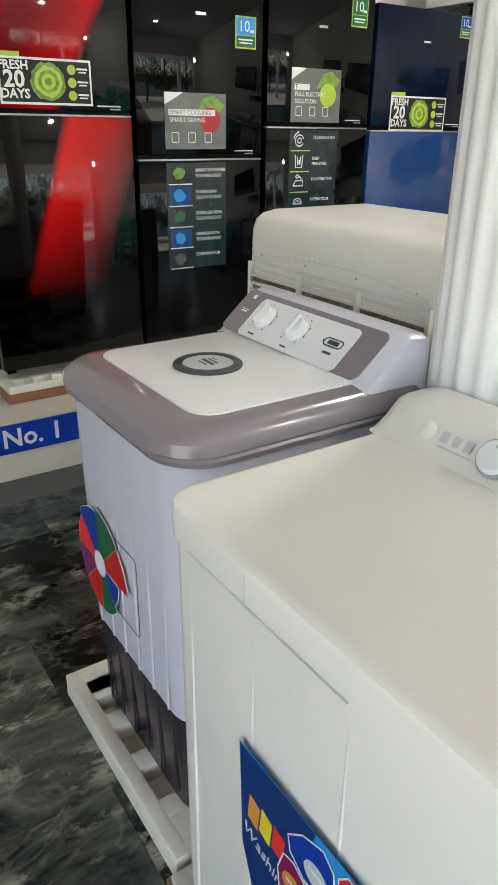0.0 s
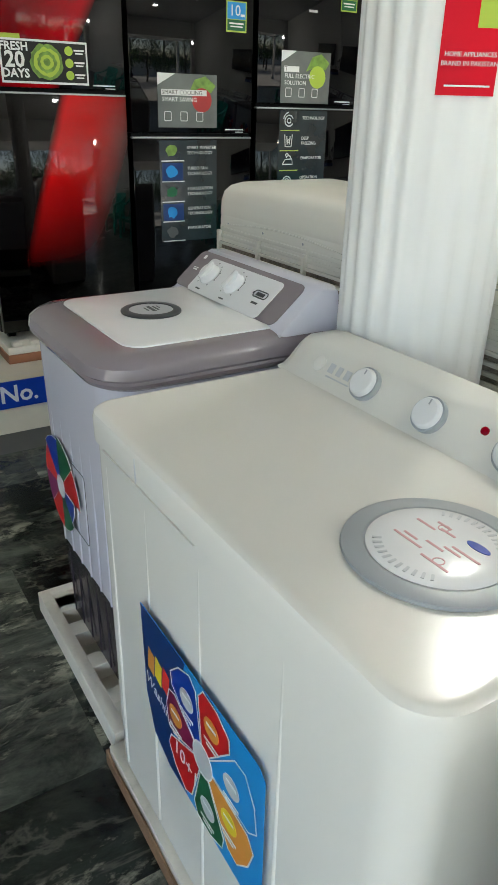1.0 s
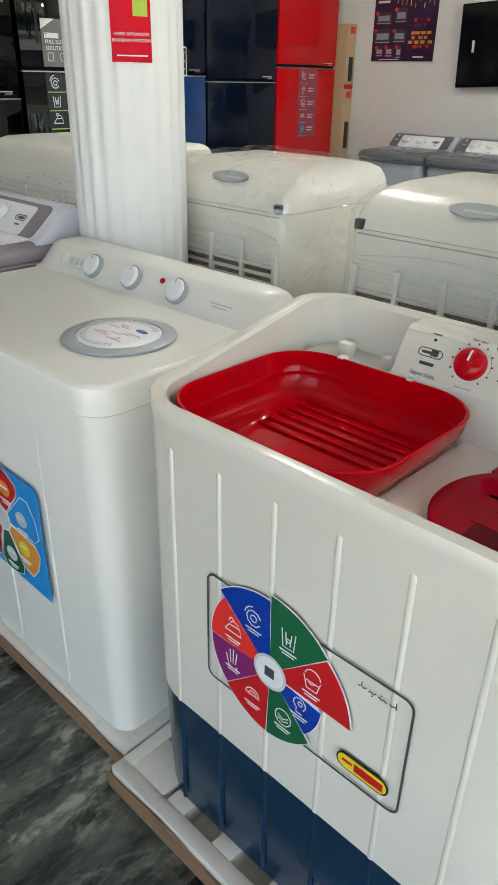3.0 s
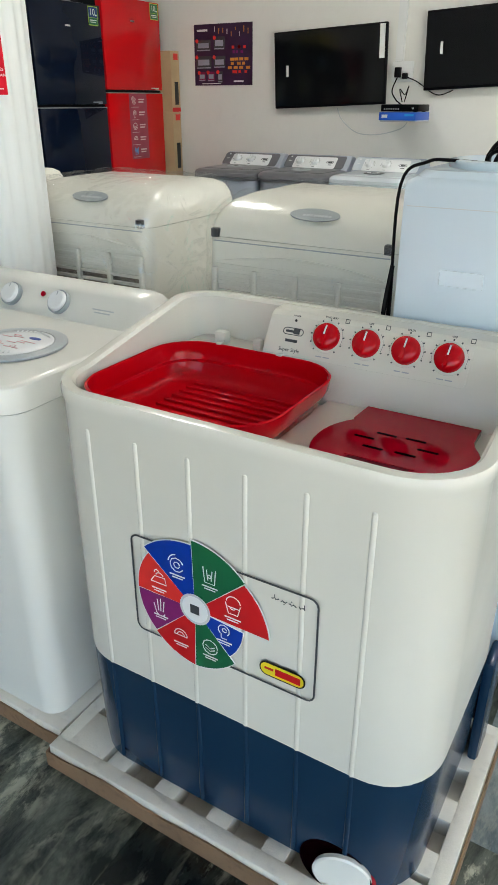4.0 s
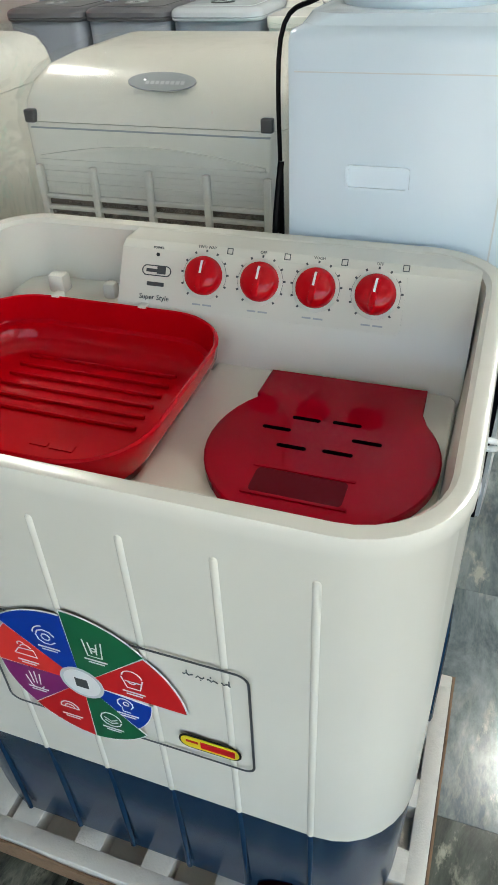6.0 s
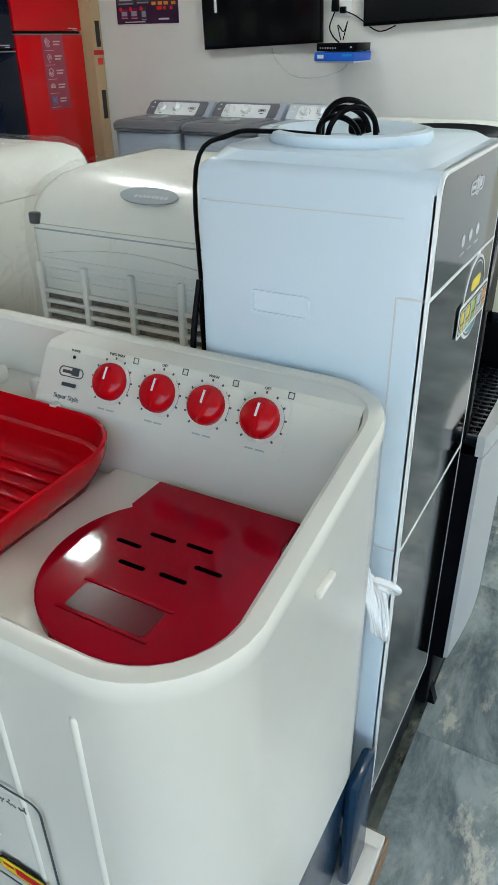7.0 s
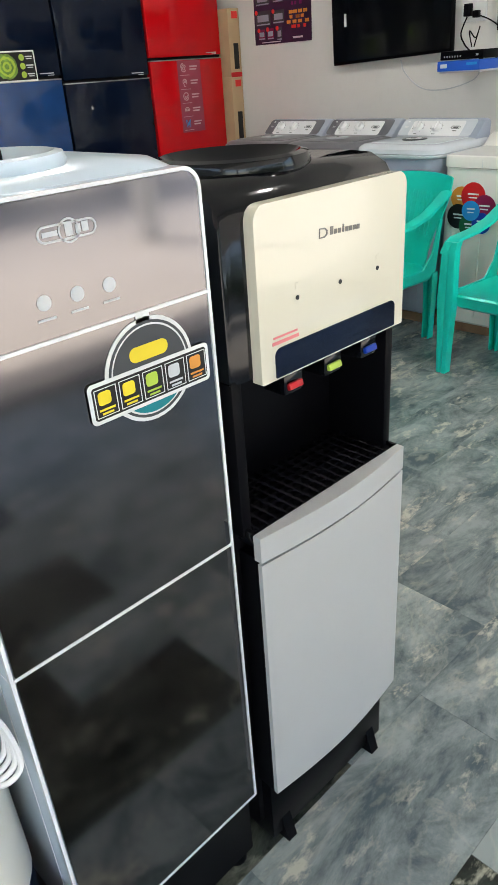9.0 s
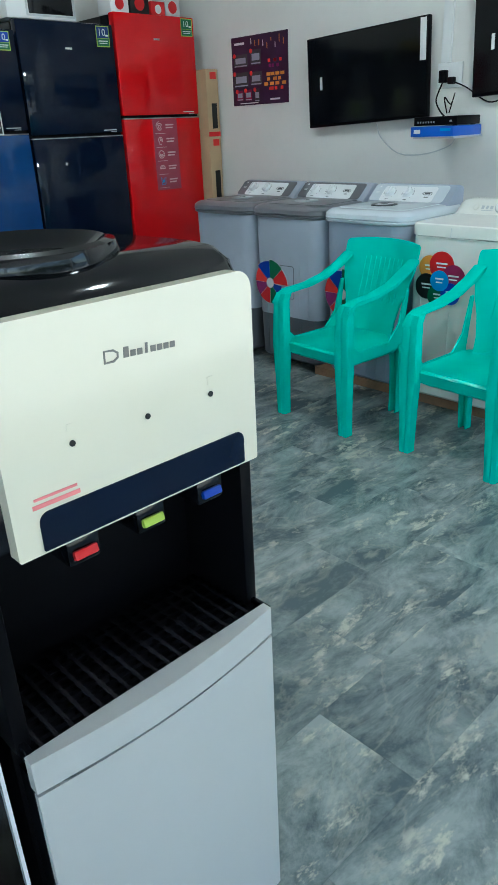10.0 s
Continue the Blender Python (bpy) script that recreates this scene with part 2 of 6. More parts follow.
def loft(rings, cap0=True, cap1=True, closed=True):
    """Skin through rings of 3D points, all of one length."""
    bm = bmesh.new()
    vs = [[bm.verts.new(p) for p in ring] for ring in rings]
    n = len(rings[0])
    for a, b in zip(vs, vs[1:]):
        for k in range(n if closed else n - 1):
            bm.faces.new((a[k], a[(k + 1) % n], b[(k + 1) % n], b[k]))
    if cap0:
        bm.faces.new(vs[0][::-1])
    if cap1:
        bm.faces.new(vs[-1])
    return bm


def stack(levels, n=6, cap0=True, cap1=True):
    """Rounded rectangles one over another: rows of z, x0, x1, y0, y1, r."""
    return loft([[(x, y, z) for x, y in rr(x0, x1, y0, y1, r, n)] for z, x0, x1, y0, y1, r in levels], cap0, cap1)


def turned(profile, n=32, cap0=True, cap1=True, m=None):
    """A body of revolution round z from rows of radius, z."""
    bm = loft([[(r * math.cos(2 * math.pi * k / n), r * math.sin(2 * math.pi * k / n), z) for k in range(n)] for r, z in profile], cap0, cap1)
    if m:
        bm.transform(m)
    return bm


def prism(pts, h0, h1, axis="z"):
    """An outline (a, b) pushed out from h0 to h1 along an axis; (a, b) are (x, y), (y, z) or (x, z)."""
    put = {"z": lambda a, b, h: (a, b, h), "x": lambda a, b, h: (h, a, b), "y": lambda a, b, h: (a, h, b)}[axis]
    return loft([[put(a, b, h0) for a, b in pts], [put(a, b, h1) for a, b in pts]])


def tube(pts, r, n=8, closed=False, steps=6):
    """A round bar along a smooth line through the points."""
    P = [Vector(p) for p in pts]
    line = []
    m = len(P)
    for k in range(m if closed else m - 1):
        a, b = P[k], P[(k + 1) % m]
        p0 = P[k - 1] if (closed or k) else a
        p3 = P[(k + 2) % m] if (closed or k + 2 < m) else b
        for s in range(steps):
            t = s / steps
            line.append(0.5 * (2 * a + (b - p0) * t + (2 * p0 - 5 * a + 4 * b - p3) * t * t + (3 * a - p0 - 3 * b + p3) * t ** 3))
    if not closed:
        line.append(P[-1])
    rings, side = [], None
    for k, p in enumerate(line):
        q0 = line[k - 1] if (closed or k) else p
        q1 = line[(k + 1) % len(line)] if (closed or k + 1 < len(line)) else p
        d = (q1 - q0).normalized()
        if side is None:
            side = d.orthogonal().normalized()
        side = (side - d * side.dot(d)).normalized()
        up = d.cross(side)
        rings.append([p + r * (math.cos(2 * math.pi * j / n) * side + math.sin(2 * math.pi * j / n) * up) for j in range(n)])
    if closed:
        rings.append(rings[0])
        bm = loft(rings, False, False)
        bmesh.ops.remove_doubles(bm, verts=bm.verts, dist=1e-5)
        return bm
    return loft(rings)


def moved(bm, m):
    bm.transform(m)
    return bm


def text_bm(body, size, m, depth=0.0006, align="CENTER", bold=0.0):
    cu = bpy.data.curves.new("t", "FONT")
    cu.body, cu.size, cu.extrude, cu.align_x, cu.align_y, cu.resolution_u = body, size, depth, align, "CENTER", 2
    cu.offset = bold * size
    ob = bpy.data.objects.new("t", cu)
    me = bpy.data.meshes.new_from_object(ob)
    bpy.data.objects.remove(ob)
    bpy.data.curves.remove(cu)
    bm = bmesh.new()
    bm.from_mesh(me)
    bpy.data.meshes.remove(me)
    bm.transform(m)
    return bm


# faces that look towards -x (a is to the right of a reader, that is -y) and towards -y (a is +x)
def face_x(x, y, z, tilt=0):
    return Matrix.Translation((x, y, z)) @ Matrix(((0, 0, -1, 0), (-1, 0, 0, 0), (0, 1, 0, 0), (0, 0, 0, 1))) @ pose(0, 0, 0, -tilt)


def face_y(x, y, z, tilt=0):
    return Matrix.Translation((x, y, z)) @ Matrix(((1, 0, 0, 0), (0, 0, -1, 0), (0, 1, 0, 0), (0, 0, 0, 1))) @ pose(0, 0, 0, -tilt)


def plate(pts, m, h=0.0008, h0=0.0):
    """A thin flat piece with the outline pts in the plane of m."""
    return moved(prism(pts, h0, h), m)


def ring_line(pts, w, m, h=0.0008, h0=0.0):
    """A thin closed line of width w along the outline pts."""
    c = Vector((sum(p[0] for p in pts) / len(pts), sum(p[1] for p in pts) / len(pts)))
    inner = []
    n = len(pts)
    for k in range(n):
        a, b, d = Vector(pts[k - 1]), Vector(pts[k]), Vector(pts[(k + 1) % n])
        t = (d - a)
        nrm = Vector((-t.y, t.x)).normalized()
        if nrm.dot(c - b) < 0:
            nrm = -nrm
        inner.append(b + nrm * w)
    bm = loft([[(*p, h0) for p in pts], [(*p, h) for p in pts], [(*p, h) for p in inner], [(*p, h0) for p in inner], [(*p, h0) for p in pts]], False, False)
    bmesh.ops.remove_doubles(bm, verts=bm.verts, dist=1e-6)
    return moved(bm, m)


def sector(cx, cy, r0, r1, a0, a1, n=8):
    """A slice of a ring, degrees."""
    out = [(cx + r1 * math.cos(radians(a0 + (a1 - a0) * k / n)), cy + r1 * math.sin(radians(a0 + (a1 - a0) * k / n))) for k in range(n + 1)]
    back = [(cx + r0 * math.cos(radians(a1 + (a0 - a1) * k / n)), cy + r0 * math.sin(radians(a1 + (a0 - a1) * k / n))) for k in range(n + 1)]
    return out + back


def circle(cx, cy, r, n=24, ry=None):
    return [(cx + r * math.cos(2 * math.pi * k / n), cy + (ry or r) * math.sin(2 * math.pi * k / n)) for k in range(n)]


def rect(x0, x1, y0, y1):
    return [(x0, y0), (x1, y0), (x1, y1), (x0, y1)]


def diagonal_mat(name, slope, stops, fade=None):
    """Door glass whose colour runs in slanting fields; stops are rows of place and colour; fade is the two heights
    between which it goes from black to full.
    """
    m = mat(name, (0.1, 0.1, 0.1), 0.03, vary=0.0, spec=0.36)
    nt = m.node_tree
    co, sx = nt.nodes.new("ShaderNodeTexCoord"), nt.nodes.new("ShaderNodeSeparateXYZ")
    nt.links.new(co.outputs["Object"], sx.inputs[0])
    mad = nt.nodes.new("ShaderNodeMath")
    mad.operation = "MULTIPLY_ADD"
    mad.inputs[1].default_value = -slope
    nt.links.new(sx.outputs["Z"], mad.inputs[0])
    nt.links.new(sx.outputs["X"], mad.inputs[2])
    rg = nt.nodes.new("ShaderNodeMapRange")
    rg.inputs["From Min"].default_value, rg.inputs["From Max"].default_value = -1.5, 0.5
    nt.links.new(mad.outputs[0], rg.inputs["Value"])
    ramp = nt.nodes.new("ShaderNodeValToRGB")
    els = ramp.color_ramp.elements
    for k, (at, c) in enumerate(stops):
        e = els[k] if k < 2 else els.new((at + 1.5) / 2)
        e.position, e.color = (at + 1.5) / 2, (*c, 1)
    nt.links.new(rg.outputs[0], ramp.inputs[0])
    colour = ramp.outputs[0]
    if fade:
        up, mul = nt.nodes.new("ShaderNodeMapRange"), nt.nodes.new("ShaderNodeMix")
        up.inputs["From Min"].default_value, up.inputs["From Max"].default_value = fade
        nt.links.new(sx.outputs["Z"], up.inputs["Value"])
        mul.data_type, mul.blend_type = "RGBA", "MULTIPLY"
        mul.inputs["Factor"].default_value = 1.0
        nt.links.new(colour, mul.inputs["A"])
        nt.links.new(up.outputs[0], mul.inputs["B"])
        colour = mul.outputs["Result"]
    nt.links.new(colour, nt.nodes["Principled BSDF"].inputs["Base Color"])
    return m


def film_mat(shine):
    """Clear packing film: mostly see-through, with crinkled shine."""
    m = bpy.data.materials.new("clear packing film")
    m.use_nodes = True
    nt = m.node_tree
    nt.nodes.remove(nt.nodes["Principled BSDF"])
    tr, gl, mix = nt.nodes.new("ShaderNodeBsdfTransparent"), nt.nodes.new("ShaderNodeBsdfGlossy"), nt.nodes.new("ShaderNodeMixShader")
    tr.inputs["Color"].default_value, gl.inputs["Roughness"].default_value = (0.985, 0.985, 0.98, 1), 0.06
    co, nz, bn = nt.nodes.new("ShaderNodeTexCoord"), nt.nodes.new("ShaderNodeTexNoise"), nt.nodes.new("ShaderNodeBump")
    nz.inputs["Scale"].default_value, nz.inputs["Detail"].default_value, nz.inputs["Distortion"].default_value = 5.5, 2, 1.6
    nt.links.new(co.outputs["Object"], nz.inputs["Vector"])
    nt.links.new(nz.outputs["Fac"], bn.inputs["Height"])
    bn.inputs["Strength"].default_value, bn.inputs["Distance"].default_value = 1.0, 0.05
    nt.links.new(bn.outputs[0], gl.inputs["Normal"])
    mix.inputs["Fac"].default_value = shine
    nt.links.new(tr.outputs[0], mix.inputs[1])
    nt.links.new(gl.outputs[0], mix.inputs[2])
    nt.links.new(mix.outputs[0], nt.nodes["Material Output"].inputs["Surface"])
    return m


FILM, THINFILM = film_mat(0.13), film_mat(0.05)


# ---- the shop ----
XW, YB, XL, YF, CEIL = 5.44, 3.95, -2.6, -3.4, 3.3
solid("ground", box(-70, 70, -70, 70, -0.3, -0.21), YARD, "dusty pale ground outside the shop", "ground", "structure")
solid("floor", box(XL, XW, YF - 0.2, YB, -0.2, -0.004), GROUT, "dark grout bed under grey marble floor tiles", "floor", "structure")
solid("wall_east", box(XW, XW + 0.2, YF, YB + 0.2, -0.1, CEIL), WALLPAINT, "off-white painted wall with screens on it", "wall", "structure")
solid("wall_north", box(XL, XW, YB, YB + 0.2, -0.1, CEIL), WALLPAINT, "off-white painted wall behind the fridges", "wall", "structure")
solid("wall_west", join(box(XL - 0.2, XL, 0.1, YB + 0.2, -0.1, CEIL), box(XL - 0.2, XL, YF, 0.1, 2.75, CEIL)), WALLPAINT, "off-white painted side wall", "wall", "structure")
solid("ceiling", box(XL - 0.2, XW + 0.2, YF - 0.2, YB + 0.2, CEIL, CEIL + 0.2), CEILPAINT, "plain white painted ceiling", "ceiling", "structure")
# the shop front: piers, a beam and an open middle
solid("wall_south", join(box(XL - 0.2, XL + 0.15, YF - 0.2, YF, -0.1, CEIL), box(XW - 0.25, XW + 0.2, YF - 0.2, YF, -0.1, CEIL),
                         box(XL + 0.15, XW - 0.25, YF - 0.2, YF, 2.6, CEIL)), WALLPAINT, "painted piers and beam of the open shop front", "wall", "structure")


# ---- outside ----
def tree(x, y, h, spread, seed):
    rng = random.Random(seed)
    t = thing("tree", "leafy green tree outside the shop front", "tree", pose(x, y, -0.21), "trees outside")
    limbs = [tube([(0, 0, 0), (0.06, 0.03, h * 0.25), (0.0, 0.1, h * 0.5), (0.1, 0.0, h * 0.8)], 0.11, 8)]
    tips = []
    for k in range(7):
        a, z = k * 0.9 + rng.random(), h * rng.uniform(0.35, 0.6)
        tip = (spread * 0.6 * math.cos(a), spread * 0.6 * math.sin(a), z + h * rng.uniform(0.12, 0.3))
        limbs.append(tube([(0, 0.05, z), (tip[0] * 0.5, tip[1] * 0.5, z + (tip[2] - z) * 0.65), tip], 0.035, 6, False, 4))
        tips.append(Vector(tip))
    part("trunk", join(*limbs), BARK, t, "bare brown trunk and limbs")
    vs, fs = [], []
    for k in range(1700):
        c = rng.choice(tips) + Vector((rng.gauss(0, spread * 0.22), rng.gauss(0, spread * 0.22), rng.gauss(0, h * 0.1)))
        d = Euler((rng.uniform(0, 6), rng.uniform(0, 6), rng.uniform(0, 6))).to_matrix()
        s_ = rng.uniform(0.05, 0.12)
        b = len(vs)
        vs += [tuple(c + d @ Vector(p) * s_) for p in ((-1, 0, 0), (0, -0.45, 0.1), (1.2, 0, 0), (0, 0.45, 0.1))]
        fs.append((b, b + 1, b + 2, b + 3))
    me = bpy.data.meshes.new("crown")
    me.from_pydata(vs, [], fs)
    me.materials.append(LEAF)
    crown = new("crown", me)
    crown.parent = t


for k, (x, y, h, sp) in enumerate(((-2.2, -14.5, 5.4, 2.8), (2.2, -15.5, 6.0, 3.2), (6.4, -14.0, 5.2, 2.8), (10.5, -16.5, 6.2, 3.2), (-0.8, -11.8, 2.7, 1.7), (1.6, -11.2, 2.9, 1.7), (3.9, -12.2, 3.1, 1.9), (6.1, -11.4, 2.7, 1.7), (8.6, -12.0, 3.1, 1.9), (-7.5, -6.0, 4.8, 2.6), (-8.5, 2.0, 4.6, 2.6))):
    tree(x, y, h, sp, k)
solid("boundary_wall", join(box(-25, 30, -19.2, -19, -0.21, 1.9), box(-25, 30, -19.25, -18.95, 1.9, 2.0)), WALLPAINT, "pale plastered wall across the street", "wall", "structure")
# added roof on posts, out of view: keeps direct sun off the shop floor
solid("sun_block_roof", box(XL - 0.4, XW + 0.4, -7.1, YF - 0.205, 2.86, 3.0), CEILPAINT, "flat unseen roof added before the shop front to block the sun", "roof", "structure")
for x in (XL - 0.2, XW + 0.2):
    solid("sun_block_post", box(x - 0.1, x + 0.1, -7.0, -6.8, -0.21, 2.86, 0.01), WALLPAINT, "square painted post under the added sun-blocking roof", "post", "structure")


# ---- washing machines ----
def smooth(a, b, t):
    t = min(1, max(0, (t - a) / (b - a)))
    return t * t * (3 - 2 * t)


def rings_of(levels, n=8):
    """Rounded rectangles whose height may follow x: rows of height (number or function of x), x0, x1, y0, y1, r."""
    return [[(x, y, z(x) if callable(z) else z) for x, y in rr(x0, x1, y0, y1, r, n)] for z, x0, x1, y0, y1, r in levels]


def rib(y, x, z0, z1, w=0.0055):
    """A half-round upright rib on a face that looks towards -x."""
    rows = []
    for z, s in ((z0, 1), (z1 - w, 1), (z1 - w * 0.3, 0.75), (z1, 0.2)):
        rows.append([(x + 0.002 - w * s * math.sin(math.pi * k / 6) * 0.9, y + w * s * math.cos(math.pi * k / 6), z) for k in range(7)])
    return loft(rows)


def knob(parent, m, r, h, body, mark, name="knob", label="", grip=True):
    """A round knob with a raised grip; m is its seat, z outwards."""
    disc = turned([(r * 1.06, 0), (r * 1.06, h * 0.15), (r * 0.98, h * 0.3), (r * 0.9, h * 0.85), (r * 0.8, h)], 28)
    k = part(name, moved(join(disc, box(-r * 0.2, r * 0.2, -r * 0.92, r * 0.92, h * 0.8, h * 1.35, r * 0.07)) if grip else disc, m), body, parent, label)
    if mark and not grip:
        part("pointer", moved(box(-r * 0.05, r * 0.05, r * 0.45, r * 0.78, h, h * 1.03), m), mark, k)
    elif mark:
        part("pointer", moved(box(-r * 0.06, r * 0.06, r * 0.3, r * 0.9, h * 1.35, h * 1.38), m), mark, k)
    return k


def ticks(parent, m, r, n=11, a0=-50, a1=230):
    bms = []
    for k in range(n):
        a = a0 + (a1 - a0) * k / (n - 1)
        bms.append(plate(sector(0, 0, r, r + 0.0035, a - 2.2, a + 2.2, 2), m, 0.0005))
    bms.append(plate(sector(0, 0, r - 0.001, r, a0 + 30, a0 + 95, 6), m, 0.0005))
    bms.append(plate(sector(0, 0, r - 0.001, r, a1 - 95, a1 - 30, 6), m, 0.0005))
    part("scale_marks", join(*bms), INKGREY, parent)


def bars(rows, m, h=0.0006, h0=0.0):
    """Small print that cannot be read: rows of x, y, width, height."""
    return join(*[plate(rect(x - w / 2, x + w / 2, y - t / 2, y + t / 2), m, h, h0) for x, y, w, t in rows])


def packing(x0, x1, y0, y1, name_label, teeth_x=(), teeth_y=(), body=None, height=0.065, carton=True):
    """A foam packing tray with a notched rim, standing in the cut-down base of its carton."""
    th = thing("packing_base", name_label, "packing base", pose((x0 + x1) / 2, (y0 + y1) / 2, 0))
    hx, hy = (x1 - x0) / 2, (y1 - y0) / 2
    cut = lambda e, z: [(x, y, z + (0.004 * math.sin(37 * x + 23 * y) + 0.003 * math.sin(91 * (x - y)) if z > 0.01 else 0)) for x, y in
                        [(-hx - e + (2 * hx + 2 * e) * k / 12, -hy - e) for k in range(12)] + [(hx + e, -hy - e + (2 * hy + 2 * e) * k / 16) for k in range(16)] + [(hx + e - (2 * hx + 2 * e) * k / 12, hy + e) for k in range(12)] + [(-hx - e, hy + e - (2 * hy + 2 * e) * k / 16) for k in range(16)]]
    if carton:
        part("carton_tray", loft([cut(0.007, 0.0), cut(0.007, height - 0.015), cut(0.002, height - 0.015), cut(0.002, 0.004)]), CARTON, th, "brown cut-down carton base", 0)
    w = 0.036
    fo = [box(-hx, hx, -hy, hy, 0.005 if carton else 0.0, 0.016), box(-hx, -hx + w, -hy, hy, 0.014, height, 0.003), box(hx - w, hx, -hy, hy, 0.014, height, 0.003),
          box(-hx + w * 0.8, hx - w * 0.8, -hy, -hy + w, 0.014, height, 0.003), box(-hx + w * 0.8, hx - w * 0.8, hy - w, hy, 0.014, height, 0.003)]
    bx0, bx1, by0, by1 = body
    for t in teeth_y:
        fo.append(box(-hx + w * 0.7, bx0 + 0.012, t - 0.028, t + 0.028, 0.014, height - 0.0006, 0.003))
    for t in teeth_x:
        fo.append(box(t - 0.03, t + 0.03, -hy + w * 0.7, by0 + 0.006, 0.014, height - 0.0006, 0.003))
        fo.append(box(t - 0.03, t + 0.03, by1 - 0.006, hy - w * 0.7, 0.014, height - 0.0006, 0.003))
    fo.append(box(-hx + w * 0.7, bx0 + 0.06, -hy + w * 0.7, by0 + 0.06, 0.014, height - 0.0006, 0.003))
    fo.append(box(-hx + w * 0.7, bx0 + 0.06, by1 - 0.06, hy - w * 0.7, 0.014, height - 0.0006, 0.003))
    part("foam_tray", join(*fo[:5]), FOAM, th, "notched white foam packing tray")
    for piece in fo[5:]:
        part("foam_tooth", piece, FOAM, th)
    return th


def stroke(pts, w):
    """A thin open line through the points, as one outline."""
    P = [Vector(p) for p in pts]
    left, right = [], []
    for k, p in enumerate(P):
        d = (P[min(k + 1, len(P) - 1)] - P[max(k - 1, 0)]).normalized()
        nrm = Vector((-d.y, d.x)) * w / 2
        left.append(tuple(p + nrm))
        right.append(tuple(p - nrm))
    return left + right[::-1]


def sign_lines(kind, u):
    """The strokes of a small line drawing about u wide: tub, shirt, cup, hand, drop, fan."""
    arc = lambda cx, cy, r, a0, a1, n=8: [(cx + r * math.cos(radians(a0 + (a1 - a0) * k / n)), cy + r * math.sin(radians(a0 + (a1 - a0) * k / n))) for k in range(n + 1)]
    lines = {
        "tub": [[(-0.45, 0.6), (-0.35, -0.5), (0.35, -0.5), (0.45, 0.6)], [(-0.2, 0.45), (-0.12, -0.3)], [(0.2, 0.45), (0.12, -0.3)], arc(0, 0.0, 0.12, 0, 340)],
        "fan": [arc(0, 0, 0.5, 20, 330), arc(0, 0, 0.22, 0, 340), arc(0.05, 0.05, 0.7, 100, 170, 5)],
        "cup": [[(-0.5, 0.3), (-0.3, -0.45), (0.35, -0.45), (0.55, 0.3)], arc(0.05, 0.35, 0.5, 170, 10), [(-0.35, 0.05), (0.45, 0.05)], arc(0, 0.1, 0.2, 200, 340, 5)],
        "iron": [[(-0.6, -0.3), (-0.3, 0.15), (0.5, 0.2), (0.6, -0.3), (-0.6, -0.3)], arc(0.1, 0.2, 0.3, 160, 20, 6), arc(-0.1, 0.5, 0.18, 200, 20, 5)],
        "hand": [[(-0.35, -0.5), (-0.5, 0.1)], [(-0.15, -0.4), (-0.22, 0.5)], [(0.02, -0.4), (0.05, 0.6)], [(0.2, -0.4), (0.32, 0.45)], arc(0, -0.4, 0.38, 200, 340, 6)],
        "dome": [arc(0, -0.1, 0.5, 0, 180), [(-0.5, -0.1), (0.5, -0.1)], arc(0, -0.1, 0.28, 0, 180, 5)],
        "ring": [arc(0, 0, 0.55, 0, 350, 12), [(-0.35, 0.1), (0.0, -0.12), (0.35, 0.1)], [(-0.35, -0.12), (0.0, -0.32), (0.35, -0.12)]],
        "head": [arc(0, 0.1, 0.4, -50, 230), [(-0.2, -0.2), (-0.2, -0.55), (0.2, -0.55)], arc(0.05, 0.12, 0.15, 0, 330, 7)],
    }[kind]
    return [[(x * u, y * u) for x, y in ln] for ln in lines]


